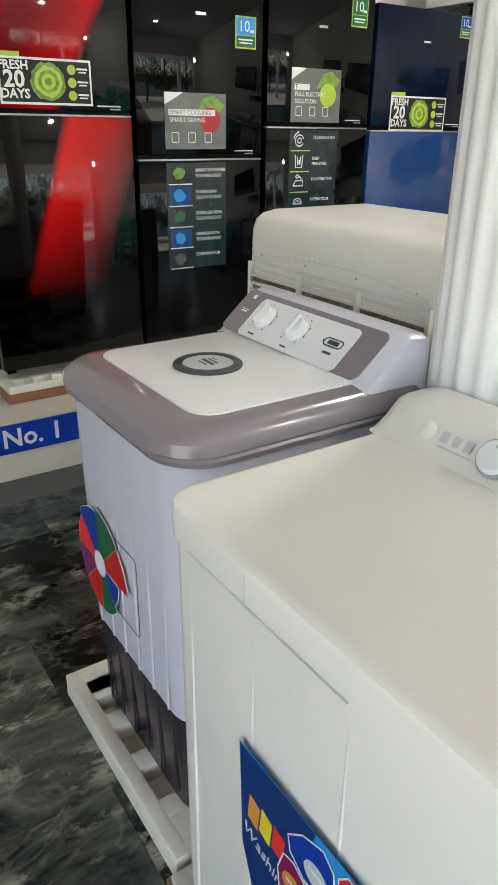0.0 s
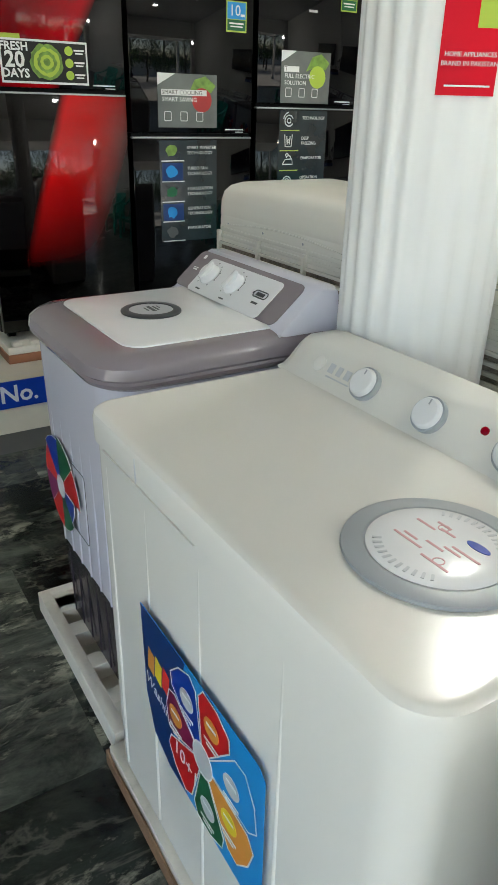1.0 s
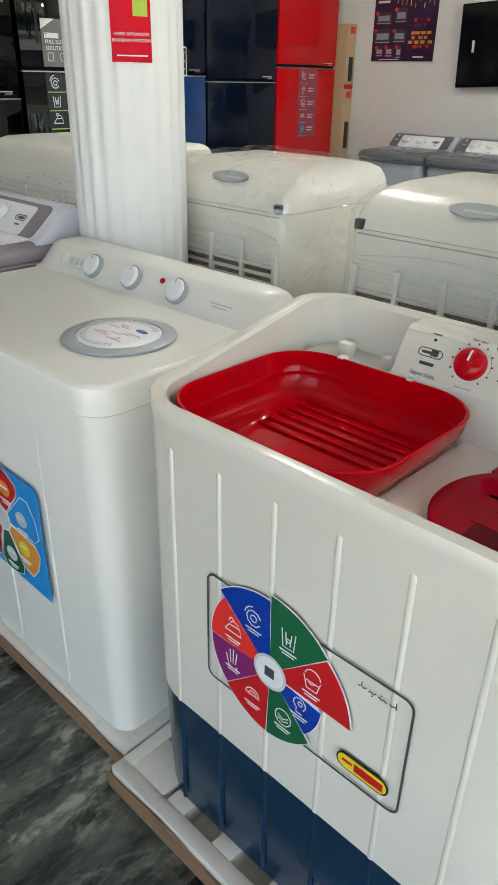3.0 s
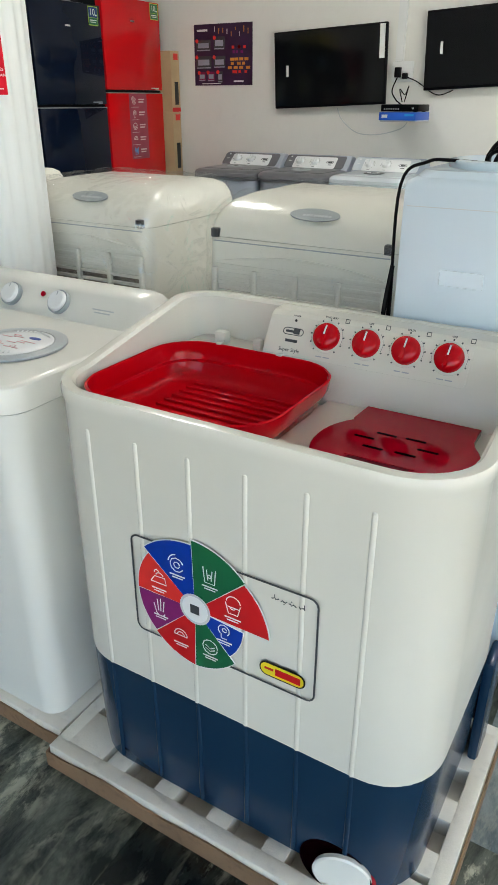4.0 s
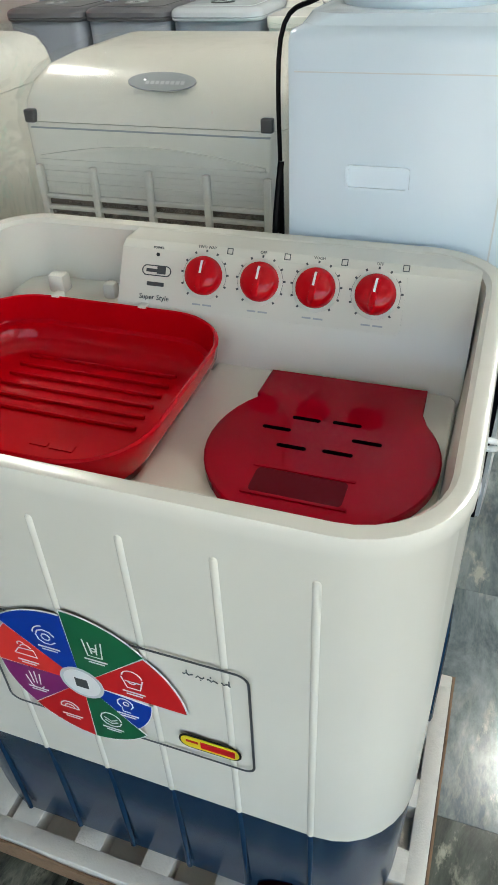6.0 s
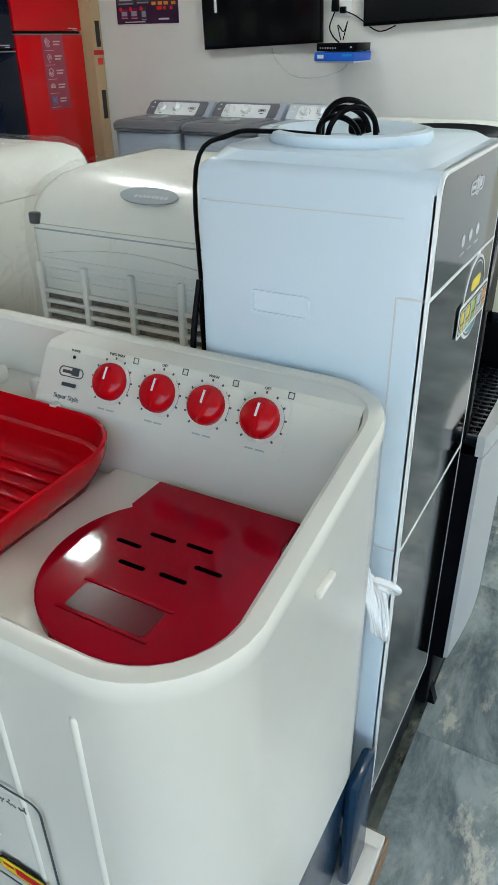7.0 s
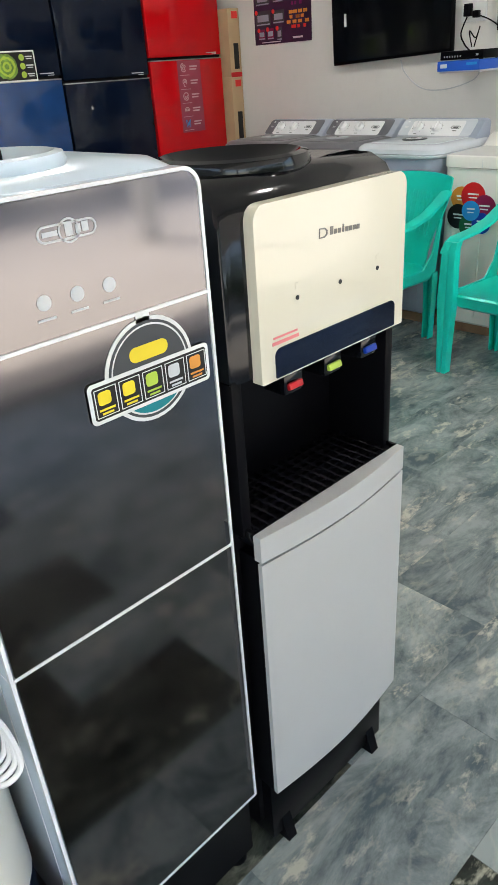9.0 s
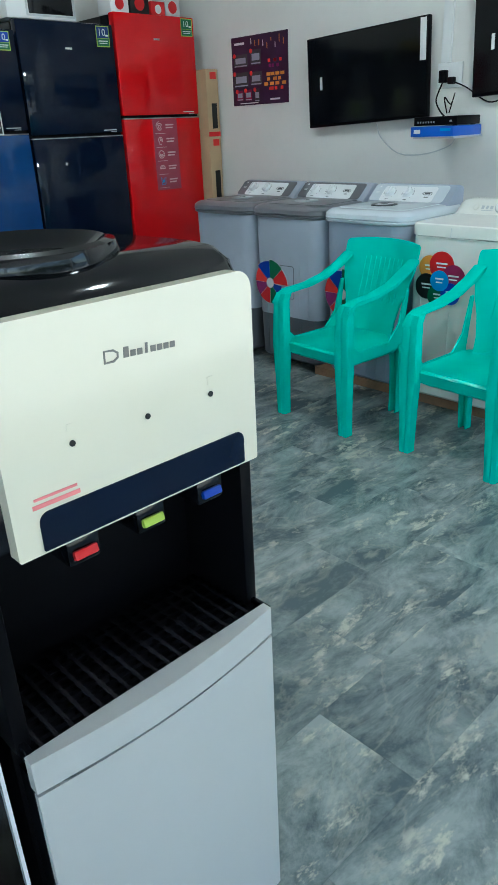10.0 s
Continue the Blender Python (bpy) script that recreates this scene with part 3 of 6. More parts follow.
def wheel_sticker(parent, m, s, full=True):
    """A round many-coloured feature sticker with slices of uneven length."""
    st = part("feature_sticker", plate(sector(0, 0, 0.02 * s, 0.1 * s, 0, 359.9, 48), m, 0.0008, 0.0), INKLIGHT, parent, "round sticker of coloured slices with small white symbols")
    for a0, a1, r0, r1, c, sign in ((43, 91, 0.146, 0.151, INKGREEN, "tub"), (-1, 42, 0.157, 0.143, INKRED, "cup"), (-46, -6, 0.108, 0.104, INKBLUE, "head"), (-91, -47, 0.136, 0.124, INKGREEN, "ring"),
                                    (-136, -92, 0.131, 0.136, INKRED, "dome"), (-180, -137, 0.131, 0.129, INKPURPLE, "hand"), (-221, -181, 0.136, 0.132, INKSCARLET, "iron"), (-268, -222, 0.140, 0.150, INKBLUE, "fan")):
        n = 10
        edge = [(s * (r0 + (r1 - r0) * k / n) * math.cos(radians(a0 + (a1 - a0) * k / n)), s * (r0 + (r1 - r0) * k / n) * math.sin(radians(a0 + (a1 - a0) * k / n))) for k in range(n + 1)]
        inner = [(0.03 * s * math.cos(radians(a)), 0.03 * s * math.sin(radians(a))) for a in (a1, (a0 + a1) / 2, a0)]
        part("slice_edge", plate([(x * 1.012, y * 1.012) for x, y in edge] + inner, m @ pose(0, 0, 0, 0, 0, 0.6), 0.0012), INKLIGHT, st)
        sl = part("slice", plate(edge + inner, m, 0.0015), c, st)
        a = radians((a0 + a1) / 2)
        rad = (0.088 if r0 > 0.12 else 0.07) * s
        cx, cy = rad * math.cos(a), rad * math.sin(a)
        if full:
            pieces = [plate([(x + cx, y + cy + 0.006 * s) for x, y in stroke(ln, 0.0019 * s)], m, 0.0019, 0.0013) for ln in sign_lines(sign, 0.030 * s)]
            part("symbol", join(*pieces, bars([(cx, cy - 0.017 * s, 0.034 * s, 0.0028 * s), (cx, cy - 0.0225 * s, 0.024 * s, 0.0024 * s)], m, 0.0019, 0.0013)), INKLIGHT, sl)
    hub = part("hub", plate(circle(0, 0, 0.034 * s), m, 0.002), LTGREY, st, "silver hub of the sticker")
    part("hub_face", plate(circle(0, 0, 0.0285 * s), m, 0.0024, 0.0018), INKLIGHT, hub)
    if full:
        part("hub_mark", plate(rect(-0.010 * s, 0.010 * s, -0.010 * s, 0.010 * s), m, 0.0027, 0.0022), INKGREY, hub)
    return st


def red_twin_tub(m):
    """An ivory twin-tub washer, slate blue below, with a red wash tray and a red spin lid."""
    w = thing("washing_machine", "ivory twin-tub washing machine, red tray and knobs, slate blue base", "washing machine", m)
    X0, X1, Y0, Y1 = -0.28, 0.255, -0.405, 0.41
    R = (0.125, 0.11, 0.09, 0.125)

    def r(d):
        return tuple(max(0.01, q - d) for q in R)

    def lv(z, d):
        return (z, X0 + d, X1 - d, Y0 + d, Y1 - d, r(d))
    rim = lambda x: 0.998 + 0.068 * smooth(-0.14, 0.2, x)
    up = lambda d: (lambda x: rim(x) - d)
    part("skirt", loft(rings_of([lv(0.05, 0.03), lv(0.07, 0.012), lv(0.12, 0.008), lv(0.375, 0.0015)])), SLATE, w, "slate blue lower body")
    part("tub_body", loft(rings_of([lv(0.377, 0.0), lv(0.6, 0.0), lv(up(0.034), 0.0), lv(up(0.026), -0.0035), lv(up(0.008), -0.0035), lv(up(0.001), -0.001), lv(up(0.0), 0.006),
                                    lv(up(0.001), 0.018), lv(up(0.007), 0.0245), lv(0.955, 0.031), lv(0.912, 0.034), lv(0.898, 0.036)])), IVORY, w)
    for y in (0.286, 0.176, 0.064, -0.049, -0.160, -0.271):
        part("rib", rib(y, X0, 0.378, 0.931), IVORY, w)
        part("rib", rib(y, X0 + 0.003, 0.09, 0.374), SLATE, w)
    # control panel
    prof = [(0.108, 0.90), (0.112, 0.928), (0.126, 0.9695), (0.176, 1.056), (0.190, 1.0635), (0.24, 1.063), (0.24, 0.90)]
    part("control_panel", loft([[(min(x, cap), y, z) for x, z in prof] for y, cap in ((-0.372, 0.2005), (-0.335, 0.232), (0.157, 0.24))]), IVORY, w, "", 25)
    P = lambda y, d=0.0: face_x(0.160 - d * 0.866, y, 1.0285 + d * 0.5, 30.0)
    part("panel_plate", plate(rr(-0.152, 0.277, -0.052, 0.031, 0.008), P(0.0), 0.0012), IVORY, w, "ivory printed control plate")
    for k, y in enumerate((0.018, -0.069, -0.152, -0.237)):
        M = P(y, 0.0012)
        part("knob_ring", moved(turned([(0.034, 0), (0.034, 0.001), (0.0335, 0.0014)], 32), M), IVORY, w)
        ticks(w, P(y, 0.0014), 0.0345)
        cap = part("knob", moved(join(turned([(0.0285, 0), (0.0285, 0.006), (0.027, 0.012), (0.022, 0.0165), (0.012, 0.0190), (0.0, 0.0195)], 32, True, False), stack([(0.006, -0.0075, 0.0075, -0.0262, 0.0262, 0.007), (0.015, -0.006, 0.006, -0.024, 0.024, 0.0058), (0.021, -0.0035, 0.0035, -0.019, 0.019, 0.0034)], 4)), P(y, 0.0016) @ pose(0, 0, 0, 0, 0, -6)), RED, w, "glossy red domed knob")
        part("pointer", moved(box(-0.0016, 0.0016, 0.002, 0.0205, 0.0195, 0.0215), P(y, 0.0016) @ pose(0, 0, 0, 0, 0, -6)), INKLIGHT, cap)
        part("print", text_bm(("TWO WAY", "OFF", "WASH", "OFF")[k], 0.0058, P(y, 0.0014) @ pose(0, 0.0415, 0)), INKGREY, w)
        part("print", bars([(-0.008, -0.0425, 0.013, 0.0024), (0.009, -0.0425, 0.014, 0.0024)], P(y, 0.0014)), GREYP, w)
        part("print", join(bars([(0.036, 0.043, 0.009, 0.0012), (0.036, 0.035, 0.009, 0.0012), (0.032, 0.039, 0.0012, 0.009), (0.040, 0.039, 0.0012, 0.009)], P(y, 0.0014))), INKGREY, w)
    L = P(0.096, 0.0014)
    part("badge", ring_line([(x * 1.0, y) for x, y in rr(-0.024, 0.024, -0.008, 0.008, 0.0079)], 0.0016, L), INKGREY, w, "small outlined maker's badge")
    part("badge_bars", bars([(-0.008, 0, 0.018, 0.005), (0.008, 0.001, 0.014, 0.011)], L), INKGREY, w)
    part("print", bars([(0, -0.02, 0.028, 0.006)], L), INKGREY, w)
    part("print", text_bm("Super Style", 0.011, P(0.096, 0.0014) @ pose(0, -0.040, 0)), INKGREY, w)
    part("print", text_bm("POWER", 0.005, P(0.096, 0.0014) @ pose(0, 0.034, 0)), INKGREY, w)
    part("lamp", moved(turned([(0.0028, 0), (0.0028, 0.0012)], 12), L @ pose(0, 0.024, 0)), INKBLACK, w)
    # niche beside the panel
    part("niche_ledge", join(box(0.148, 0.235, 0.16, 0.375, 0.90, 0.968, 0.012), box(0.165, 0.187, 0.18, 0.203, 0.962, 0.994, 0.008), box(0.165, 0.192, 0.272, 0.304, 0.962, 0.998, 0.008)), IVORY, w)
    # wash tray
    tx0, tx1, ty0, ty1, tr = -0.246, 0.127, -0.045, 0.374, 0.10
    q = lambda z, d: (z, tx0 + d, tx1 - d, ty0 + d, ty1 - d, max(0.02, tr - d))
    tray = part("wash_tray", loft(rings_of([q(0.900, 0.045), q(0.905, 0.036), q(0.94, 0.014), q(0.962, 0.003), q(0.982, 0.0), q(0.9845, 0.003), q(0.983, 0.006), q(0.962, 0.0085), q(0.946, 0.013), q(0.943, 0.021), q(0.922, 0.026), q(0.911, 0.034), q(0.906, 0.048), q(0.905, 0.062)])),
                TRAYRED, w, "glossy red removable wash tray")
    for k in range(6):
        part("tray_ridge", box(-0.075 + 0.027 * k, -0.069 + 0.027 * k, 0.035, 0.29, 0.9045, 0.911, 0.002), TRAYRED, tray)
    part("tray_mark", bars([(-0.017, 0, 0.026, 0.008), (0.018, 0.001, 0.034, 0.013)], Matrix.Translation((-0.135, 0.13, 0.905)) @ pose(0, 0, 0, 0, 0, -90), 0.0015), TRAYRED, tray)
    for y in (0.262, 0.11):
        part("tray_clip", box(0.121, 0.14, y - 0.007, y + 0.007, 0.968, 0.9865, 0.002), IVORY, w)
    part("spin_deck", stack([(0.898, -0.242, 0.115, -0.367, -0.014, (0.09, 0.02, 0.01, 0.01)), (0.9115, -0.242, 0.115, -0.367, -0.014, (0.09, 0.02, 0.01, 0.01)), (0.9135, -0.24, 0.113, -0.365, -0.015, (0.088, 0.02, 0.01, 0.01))]), IVORY, w)
    # spin lid
    # near-black colour for the shade in openings that are modelled as flat plates
    HOLLOW_SHADE = mat("dark hollow shade", (0.004, 0.0005, 0.001), 0.9, spec=0.0)
    c, cr = (-0.068, -0.2205), 0.1455
    out = [(c[0] + cr * math.cos(radians(a)), c[1] + cr * math.sin(radians(a))) for a in range(50, 311, 8)]
    out += [(0.038, -0.330), (0.098, -0.328), (0.096, -0.106), (0.032, -0.104)]
    inset = [(c[0] + (x - c[0]) * 0.985, c[1] + (y - c[1]) * 0.985) for x, y in out]
    lid = part("spin_lid", loft([[(x, y, z) for x, y in o] for o, z in ((out, 0.9142), (out, 0.9245), (inset, 0.9265))]), DEEPRED, w, "dark red translucent spin lid with slots")
    for x, y in ((-0.042, -0.155), (-0.013, -0.187), (-0.010, -0.240), (-0.075, -0.184), (-0.072, -0.242), (-0.042, -0.272)):
        part("slot", prism(rr(x - 0.0035, x + 0.0035, y - 0.019, y + 0.019, 0.0034, 4), 0.9255, 0.9269), HOLLOW_SHADE, lid)
    part("finger_pull", join(box(-0.172, -0.167, -0.275, -0.15, 0.9255, 0.9285, 0.001), box(-0.122, -0.117, -0.275, -0.15, 0.9255, 0.928, 0.001)), DEEPRED, lid)
    # flat plate; the shade inside the finger well is painted as darker wine
    part("finger_well_shade", prism(rr(-0.166, -0.123, -0.268, -0.157, 0.006, 3), 0.9255, 0.927), mat("dark wine well shade", (0.10, 0.0005, 0.006), 0.25, spec=0.1), lid)
    # front graphics
    F = lambda y, z, d=0.0: face_x(X0 - 0.0045 - d, y, z)
    part("outline", ring_line(rr(-0.197, 0.197, -0.113, 0.113, 0.018), 0.0035, F(0.003, 0.628)), INKGREY, w, "thin dark grey printed frame")
    wheel_sticker(w, F(0.055, 0.621, 0.0006), 1.0)
    badge = part("maker_badge", plate([(x, y) for x, y in rr(-0.046, 0.046, -0.016, 0.016, 0.0155)], F(-0.129, 0.5525, 0.0006), 0.001), INKBLACK, w, "small yellow and red maker's badge")
    part("badge_field", plate(rr(-0.043, 0.043, -0.013, 0.013, 0.0125), F(-0.129, 0.5525, 0.0016), 0.0006), INKYELLOW, badge)
    part("badge_bars", bars([(0.012, 0.0, 0.05, 0.015), (-0.026, 0.002, 0.018, 0.005)], F(-0.129, 0.5525, 0.0022), 0.0005), INKRED, badge)
    squiggle = [stroke([(x0 + 0.0028 * k, z0 + 0.0022 * math.sin(2.3 * k + x0 * 90)) for k in range(n)], 0.0017) for x0, z0, n in ((-0.032, 0.001, 6), (-0.014, 0.0005, 5), (0.001, 0.0, 6), (0.02, 0.0005, 5))]
    script = [plate(o, F(-0.137, 0.7125, 0.0006)) for o in squiggle] + [bars([(-0.026, 0.006, 0.0015, 0.006), (-0.008, -0.005, 0.002, 0.002), (0.006, 0.006, 0.002, 0.002), (0.03, 0.005, 0.0015, 0.008)], F(-0.137, 0.7125, 0.0006))]
    part("print", join(*script), INKGREY, w)
    # a wheel in its arch low on the front corner; the arch's dark hollow is a flat near-black disc
    part("wheel_arch", plate(circle(0, 0, 0.078, 36, 0.07), face_x(-0.2725, -0.254, 0.092, 1.5), 0.003), HOLLOW_SHADE, w, "dark arch round the wheel")
    M = pose(-0.274, -0.270, 0.082, 0, 0, 13) @ face_x(0, 0, 0, -4)
    wheel = part("wheel", moved(turned([(0.050, -0.03), (0.055, -0.024), (0.055, 0.003), (0.053, 0.006), (0.048, 0.006)], 36), M @ pose(0.012, 0.0, 0)), DEEPRED, w, "red wheel with a cream cap")
    part("cap_face", moved(turned([(0.058, 0.0), (0.060, 0.009), (0.056, 0.0125), (0.03, 0.0145)], 36), M @ pose(0.0, 0.016, 0)), CREAM, wheel, "cream round cap")
    # foot shoe and hose clip on the side
    part("side_foot", box(0.15, 0.245, -0.425, -0.40, 0.06, 0.36, 0.01), SLATE, w)
    for k in range(4):
        part("drain_hose", tube([(0.20 + 0.004 * k, -0.375 - 0.004 * k, 0.79), (0.188, -0.405 - 0.005 * k, 0.73 - 0.006 * k), (0.20 + 0.006 * k, -0.408 - 0.005 * k, 0.68 - 0.008 * k), (0.24 + 0.004 * k, -0.40 - 0.005 * k, 0.675 - 0.007 * k), (0.25, -0.388 - 0.005 * k, 0.72), (0.23, -0.375, 0.77)], 0.004), WHITE, w, "coiled white hose")
    part("hose_clip", tube([(0.18, -0.41, 0.80), (0.18, -0.433, 0.80), (0.19, -0.443, 0.785), (0.20, -0.433, 0.77), (0.20, -0.41, 0.77)], 0.005), WHITE, w)
    part("side_grip", box(-0.03, 0.015, -0.413, -0.40, 0.930, 0.942, 0.004), IVORY, w)
    return w


def white_twin_tub(m, name_label):
    """A cream twin-tub washer with a flat top, three knobs and a round spin lid."""
    w = thing("washing_machine", name_label, "washing machine", m)
    X0, X1, Y0, Y1 = -0.285, 0.28, -0.445, 0.432
    lv = lambda z, d, rr_=(0.062, 0.05, 0.04, 0.05): (z, X0 + d, X1 - d, Y0 + d, Y1 - d, tuple(max(0.006, q - d) for q in rr_))
    part("body", loft(rings_of([lv(0.05, 0.03), lv(0.065, 0.012), lv(0.2, 0.008), lv(0.895, 0.003)])), CREAM, w)
    part("top", loft(rings_of([lv(0.897, 0.0), lv(0.90, -0.004), lv(0.944, -0.005), lv(0.953, -0.002), lv(0.957, 0.004), lv(0.958, 0.010), lv(0.958, 0.016), lv(0.958, 0.05)])), CREAM, w, "cream flat top")
    part("seam", box(X0 - 0.0045, X0 + 0.02, 0.0, 0.355, 0.8935, 0.8955), CREAM, w)
    part("seam", box(X0 - 0.0062, X0, 0.20, 0.2015, 0.90, 0.945), LTGREY, w)
    for y in (0.36, 0.19, 0.0, -0.22):
        part("rib", rib(y, X0 + 0.005, 0.10, 0.86, 0.0045), CREAM, w)
    prof = [(0.138, 0.956), (0.152, 0.962), (0.196, 1.020), (0.212, 1.030), (0.278, 1.030), (0.278, 0.956)]
    rows = []
    for y, s in ((-0.442, 0.5), (-0.432, 0.75), (-0.41, 0.93), (-0.38, 1), (0.38, 1), (0.42, 0.93), (0.44, 0.75), (0.45, 0.5)):
        rows.append([(x + (0.02 * (1 - s) if x < 0.2 else 0), y, 0.956 + (z - 0.956) * s) for x, z in prof])
    part("control_panel", loft(rows), CREAM, w, "cream raised control panel")
    P = lambda y, d=0.0: face_x(0.174 - d * 0.797, y, 0.991 + d * 0.604, 37)
    for y in (0.188, 0.022, -0.153):
        part("knob_ring", moved(turned([(0.032, 0), (0.033, 0.006), (0.032, 0.013)], 32), P(y)), GREYP, w)
        knob(w, P(y, 0.006), 0.030, 0.016, WHITE, GREYP, "knob", "white knob with a grey collar", False)
        part("print", bars([(-0.012, -0.04, 0.016, 0.003), (0.012, -0.04, 0.016, 0.003)], P(y, 0.0005)), LTGREY, w)
    part("lamp", moved(turned([(0.007, 0), (0.007, 0.004), (0.004, 0.006)], 16), P(-0.085) @ pose(0, 0.016, 0)), DEEPRED, w, "small red lamp")
    part("lamp_cover", moved(turned([(0.017, 0), (0.017, 0.002), (0.012, 0.004)], 20), P(0.335)), CREAM, w)
    part("badge_bars", bars([(-0.03, 0, 0.016, 0.02), (-0.005, 0, 0.014, 0.02), (0.02, 0, 0.016, 0.02), (0, -0.018, 0.07, 0.003)], P(0.265, 0.0005)), LTGREY, w)
    part("print", bars([(0, 0, 0.07, 0.003), (0, -0.008, 0.05, 0.003)], P(-0.30, 0.0005)), LTGREY, w)
    c = Matrix.Translation((-0.070, -0.242, 0.9575))
    lid = part("spin_lid_ring", moved(turned([(0.119, 0), (0.122, 0.003), (0.121, 0.007), (0.115, 0.009), (0.094, 0.009), (0.090, 0.006)], 56), c), GREYP, w, "grey ring round the spin lid")
    part("spin_lid", moved(turned([(0.0905, 0.0), (0.0905, 0.0085), (0.087, 0.0105), (0.06, 0.0125), (0.0, 0.013)], 56, True, False), c), WHITE, lid, "white round spin lid with printed notes")
    for a in list(range(-40, 41, 8)) + list(range(140, 221, 8)):
        part("lid_slot", moved(box(0.070, 0.082, -0.002, 0.002, 0.0110, 0.0121), c @ pose(0, 0, 0, 0, 0, a)), LTGREY, lid)
    nt = c @ pose(0, 0, 0.0128, 0, 0, -90)
    random.seed(4)
    part("lid_notes", join(bars([(random.uniform(-0.045, 0.045), 0.035 - 0.009 * k, random.uniform(0.02, 0.05), 0.0035) for k in range(9)], nt, 0.0006),
                           ring_line(circle(-0.02, 0.03, 0.008, 12), 0.0015, nt, 0.0006), ring_line(circle(0.03, -0.03, 0.008, 12), 0.0015, nt, 0.0006)), mat("faded pink print", (0.62, 0.34, 0.36), 0.4), lid)
    part("lid_logo", plate(circle(0.034, 0.034, 0.018, 20, 0.007), nt, 0.0008), INKBLUE, lid)
    return w


def pinwheel_sticker(parent, X):
    """A wide blue sticker with a pinwheel of coloured panels."""
    F = lambda d=0.0: face_x(X - 0.0055 - d, 0.0, 0.505)
    base = part("feature_sticker", plate([(-0.205, 0.155), (-0.19, 0.155), (0.19, 0.150), (0.207, 0.135), (0.21, -0.155), (0.0, -0.150), (-0.10, -0.148), (-0.165, -0.12), (-0.195, -0.04)], F(), 0.001), INKSKY, parent,
                "blue feature sticker with a pinwheel of coloured panels")
    part("navy_field", plate([(-0.2035, 0.1535), (-0.03, 0.153), (-0.09, -0.03), (-0.03, -0.146), (-0.10, -0.146), (-0.163, -0.118), (-0.193, -0.04)], F(0.001), 0.0005), INKNAVY, base)
    hub = part("hub", plate(circle(0.03, 0.0, 0.032), F(0.002), 0.0008), LTGREY, base)
    part("hub_rim", ring_line(circle(0.03, 0.0, 0.034), 0.003, F(0.0022), 0.0008), INKLIGHT, hub)
    for a0, a1, r, c in ((98, 149, 0.150, INKBLUE), (47, 98, 0.150, INKRED), (-4, 47, 0.165, INKBLUE), (-55, -4, 0.162, INKORANGE), (-106, -55, 0.150, INKGREEN), (-157, -106, 0.152, INKRED), (-211, -157, 0.132, INKMAROON)):
        am = (a0 + a1) / 2
        pt = lambda rad, a: (0.03 + rad * math.cos(radians(a)), rad * math.sin(radians(a)))
        kite = [pt(0.033, a0 + 1), pt(r * 0.86, a0 + 1.5), pt(r, a0 + 9), pt(r * 1.02, am), pt(r, a1 - 9), pt(r * 0.86, a1 - 1.5), pt(0.033, a1 - 1)]
        sl = part("panel", plate(kite, F(0.0015), 0.0008), INKSKY if a0 == -4 else c, base)
        part("panel_edge", ring_line(kite, 0.0026, F(0.0016), 0.001), INKLIGHT, sl)
        if c is INKRED and a0 < -90:
            part("print", text_bm("10+1", 0.044, F(0.0024) @ pose(*pt(0.092, am), 0, 0, 0, -6)), INKLIGHT, sl)
        else:
            cx, cy = pt(0.098, am)
            part("symbol", plate(circle(cx, cy, 0.024, 16, 0.020), F(0.0023), 0.0006), INKYELLOW if c is INKORANGE else LTGREY if c in (INKGREEN, INKBLUE) else INKORANGE, sl)
            part("symbol_lines", bars([(cx, cy + 0.004, 0.030, 0.005), (cx, cy - 0.032, 0.046, 0.005), (cx, cy - 0.040, 0.032, 0.004)], F(0.0026)), INKLIGHT, sl)
    for k, c in enumerate((INKORANGE, INKYELLOW, INKSCARLET)):
        part("logo_shape", plate([(-0.180 + 0.030 * k, 0.030), (-0.155 + 0.030 * k, 0.022), (-0.150 + 0.030 * k, 0.070), (-0.175 + 0.030 * k, 0.078)], F(0.0016), 0.0006), c, base, "slanted orange and red logo shape")
    part("print", text_bm("Washing", 0.032, F(0.0018) @ pose(-0.135, -0.012, 0, 0, 0, -14)), LTGREY, base)


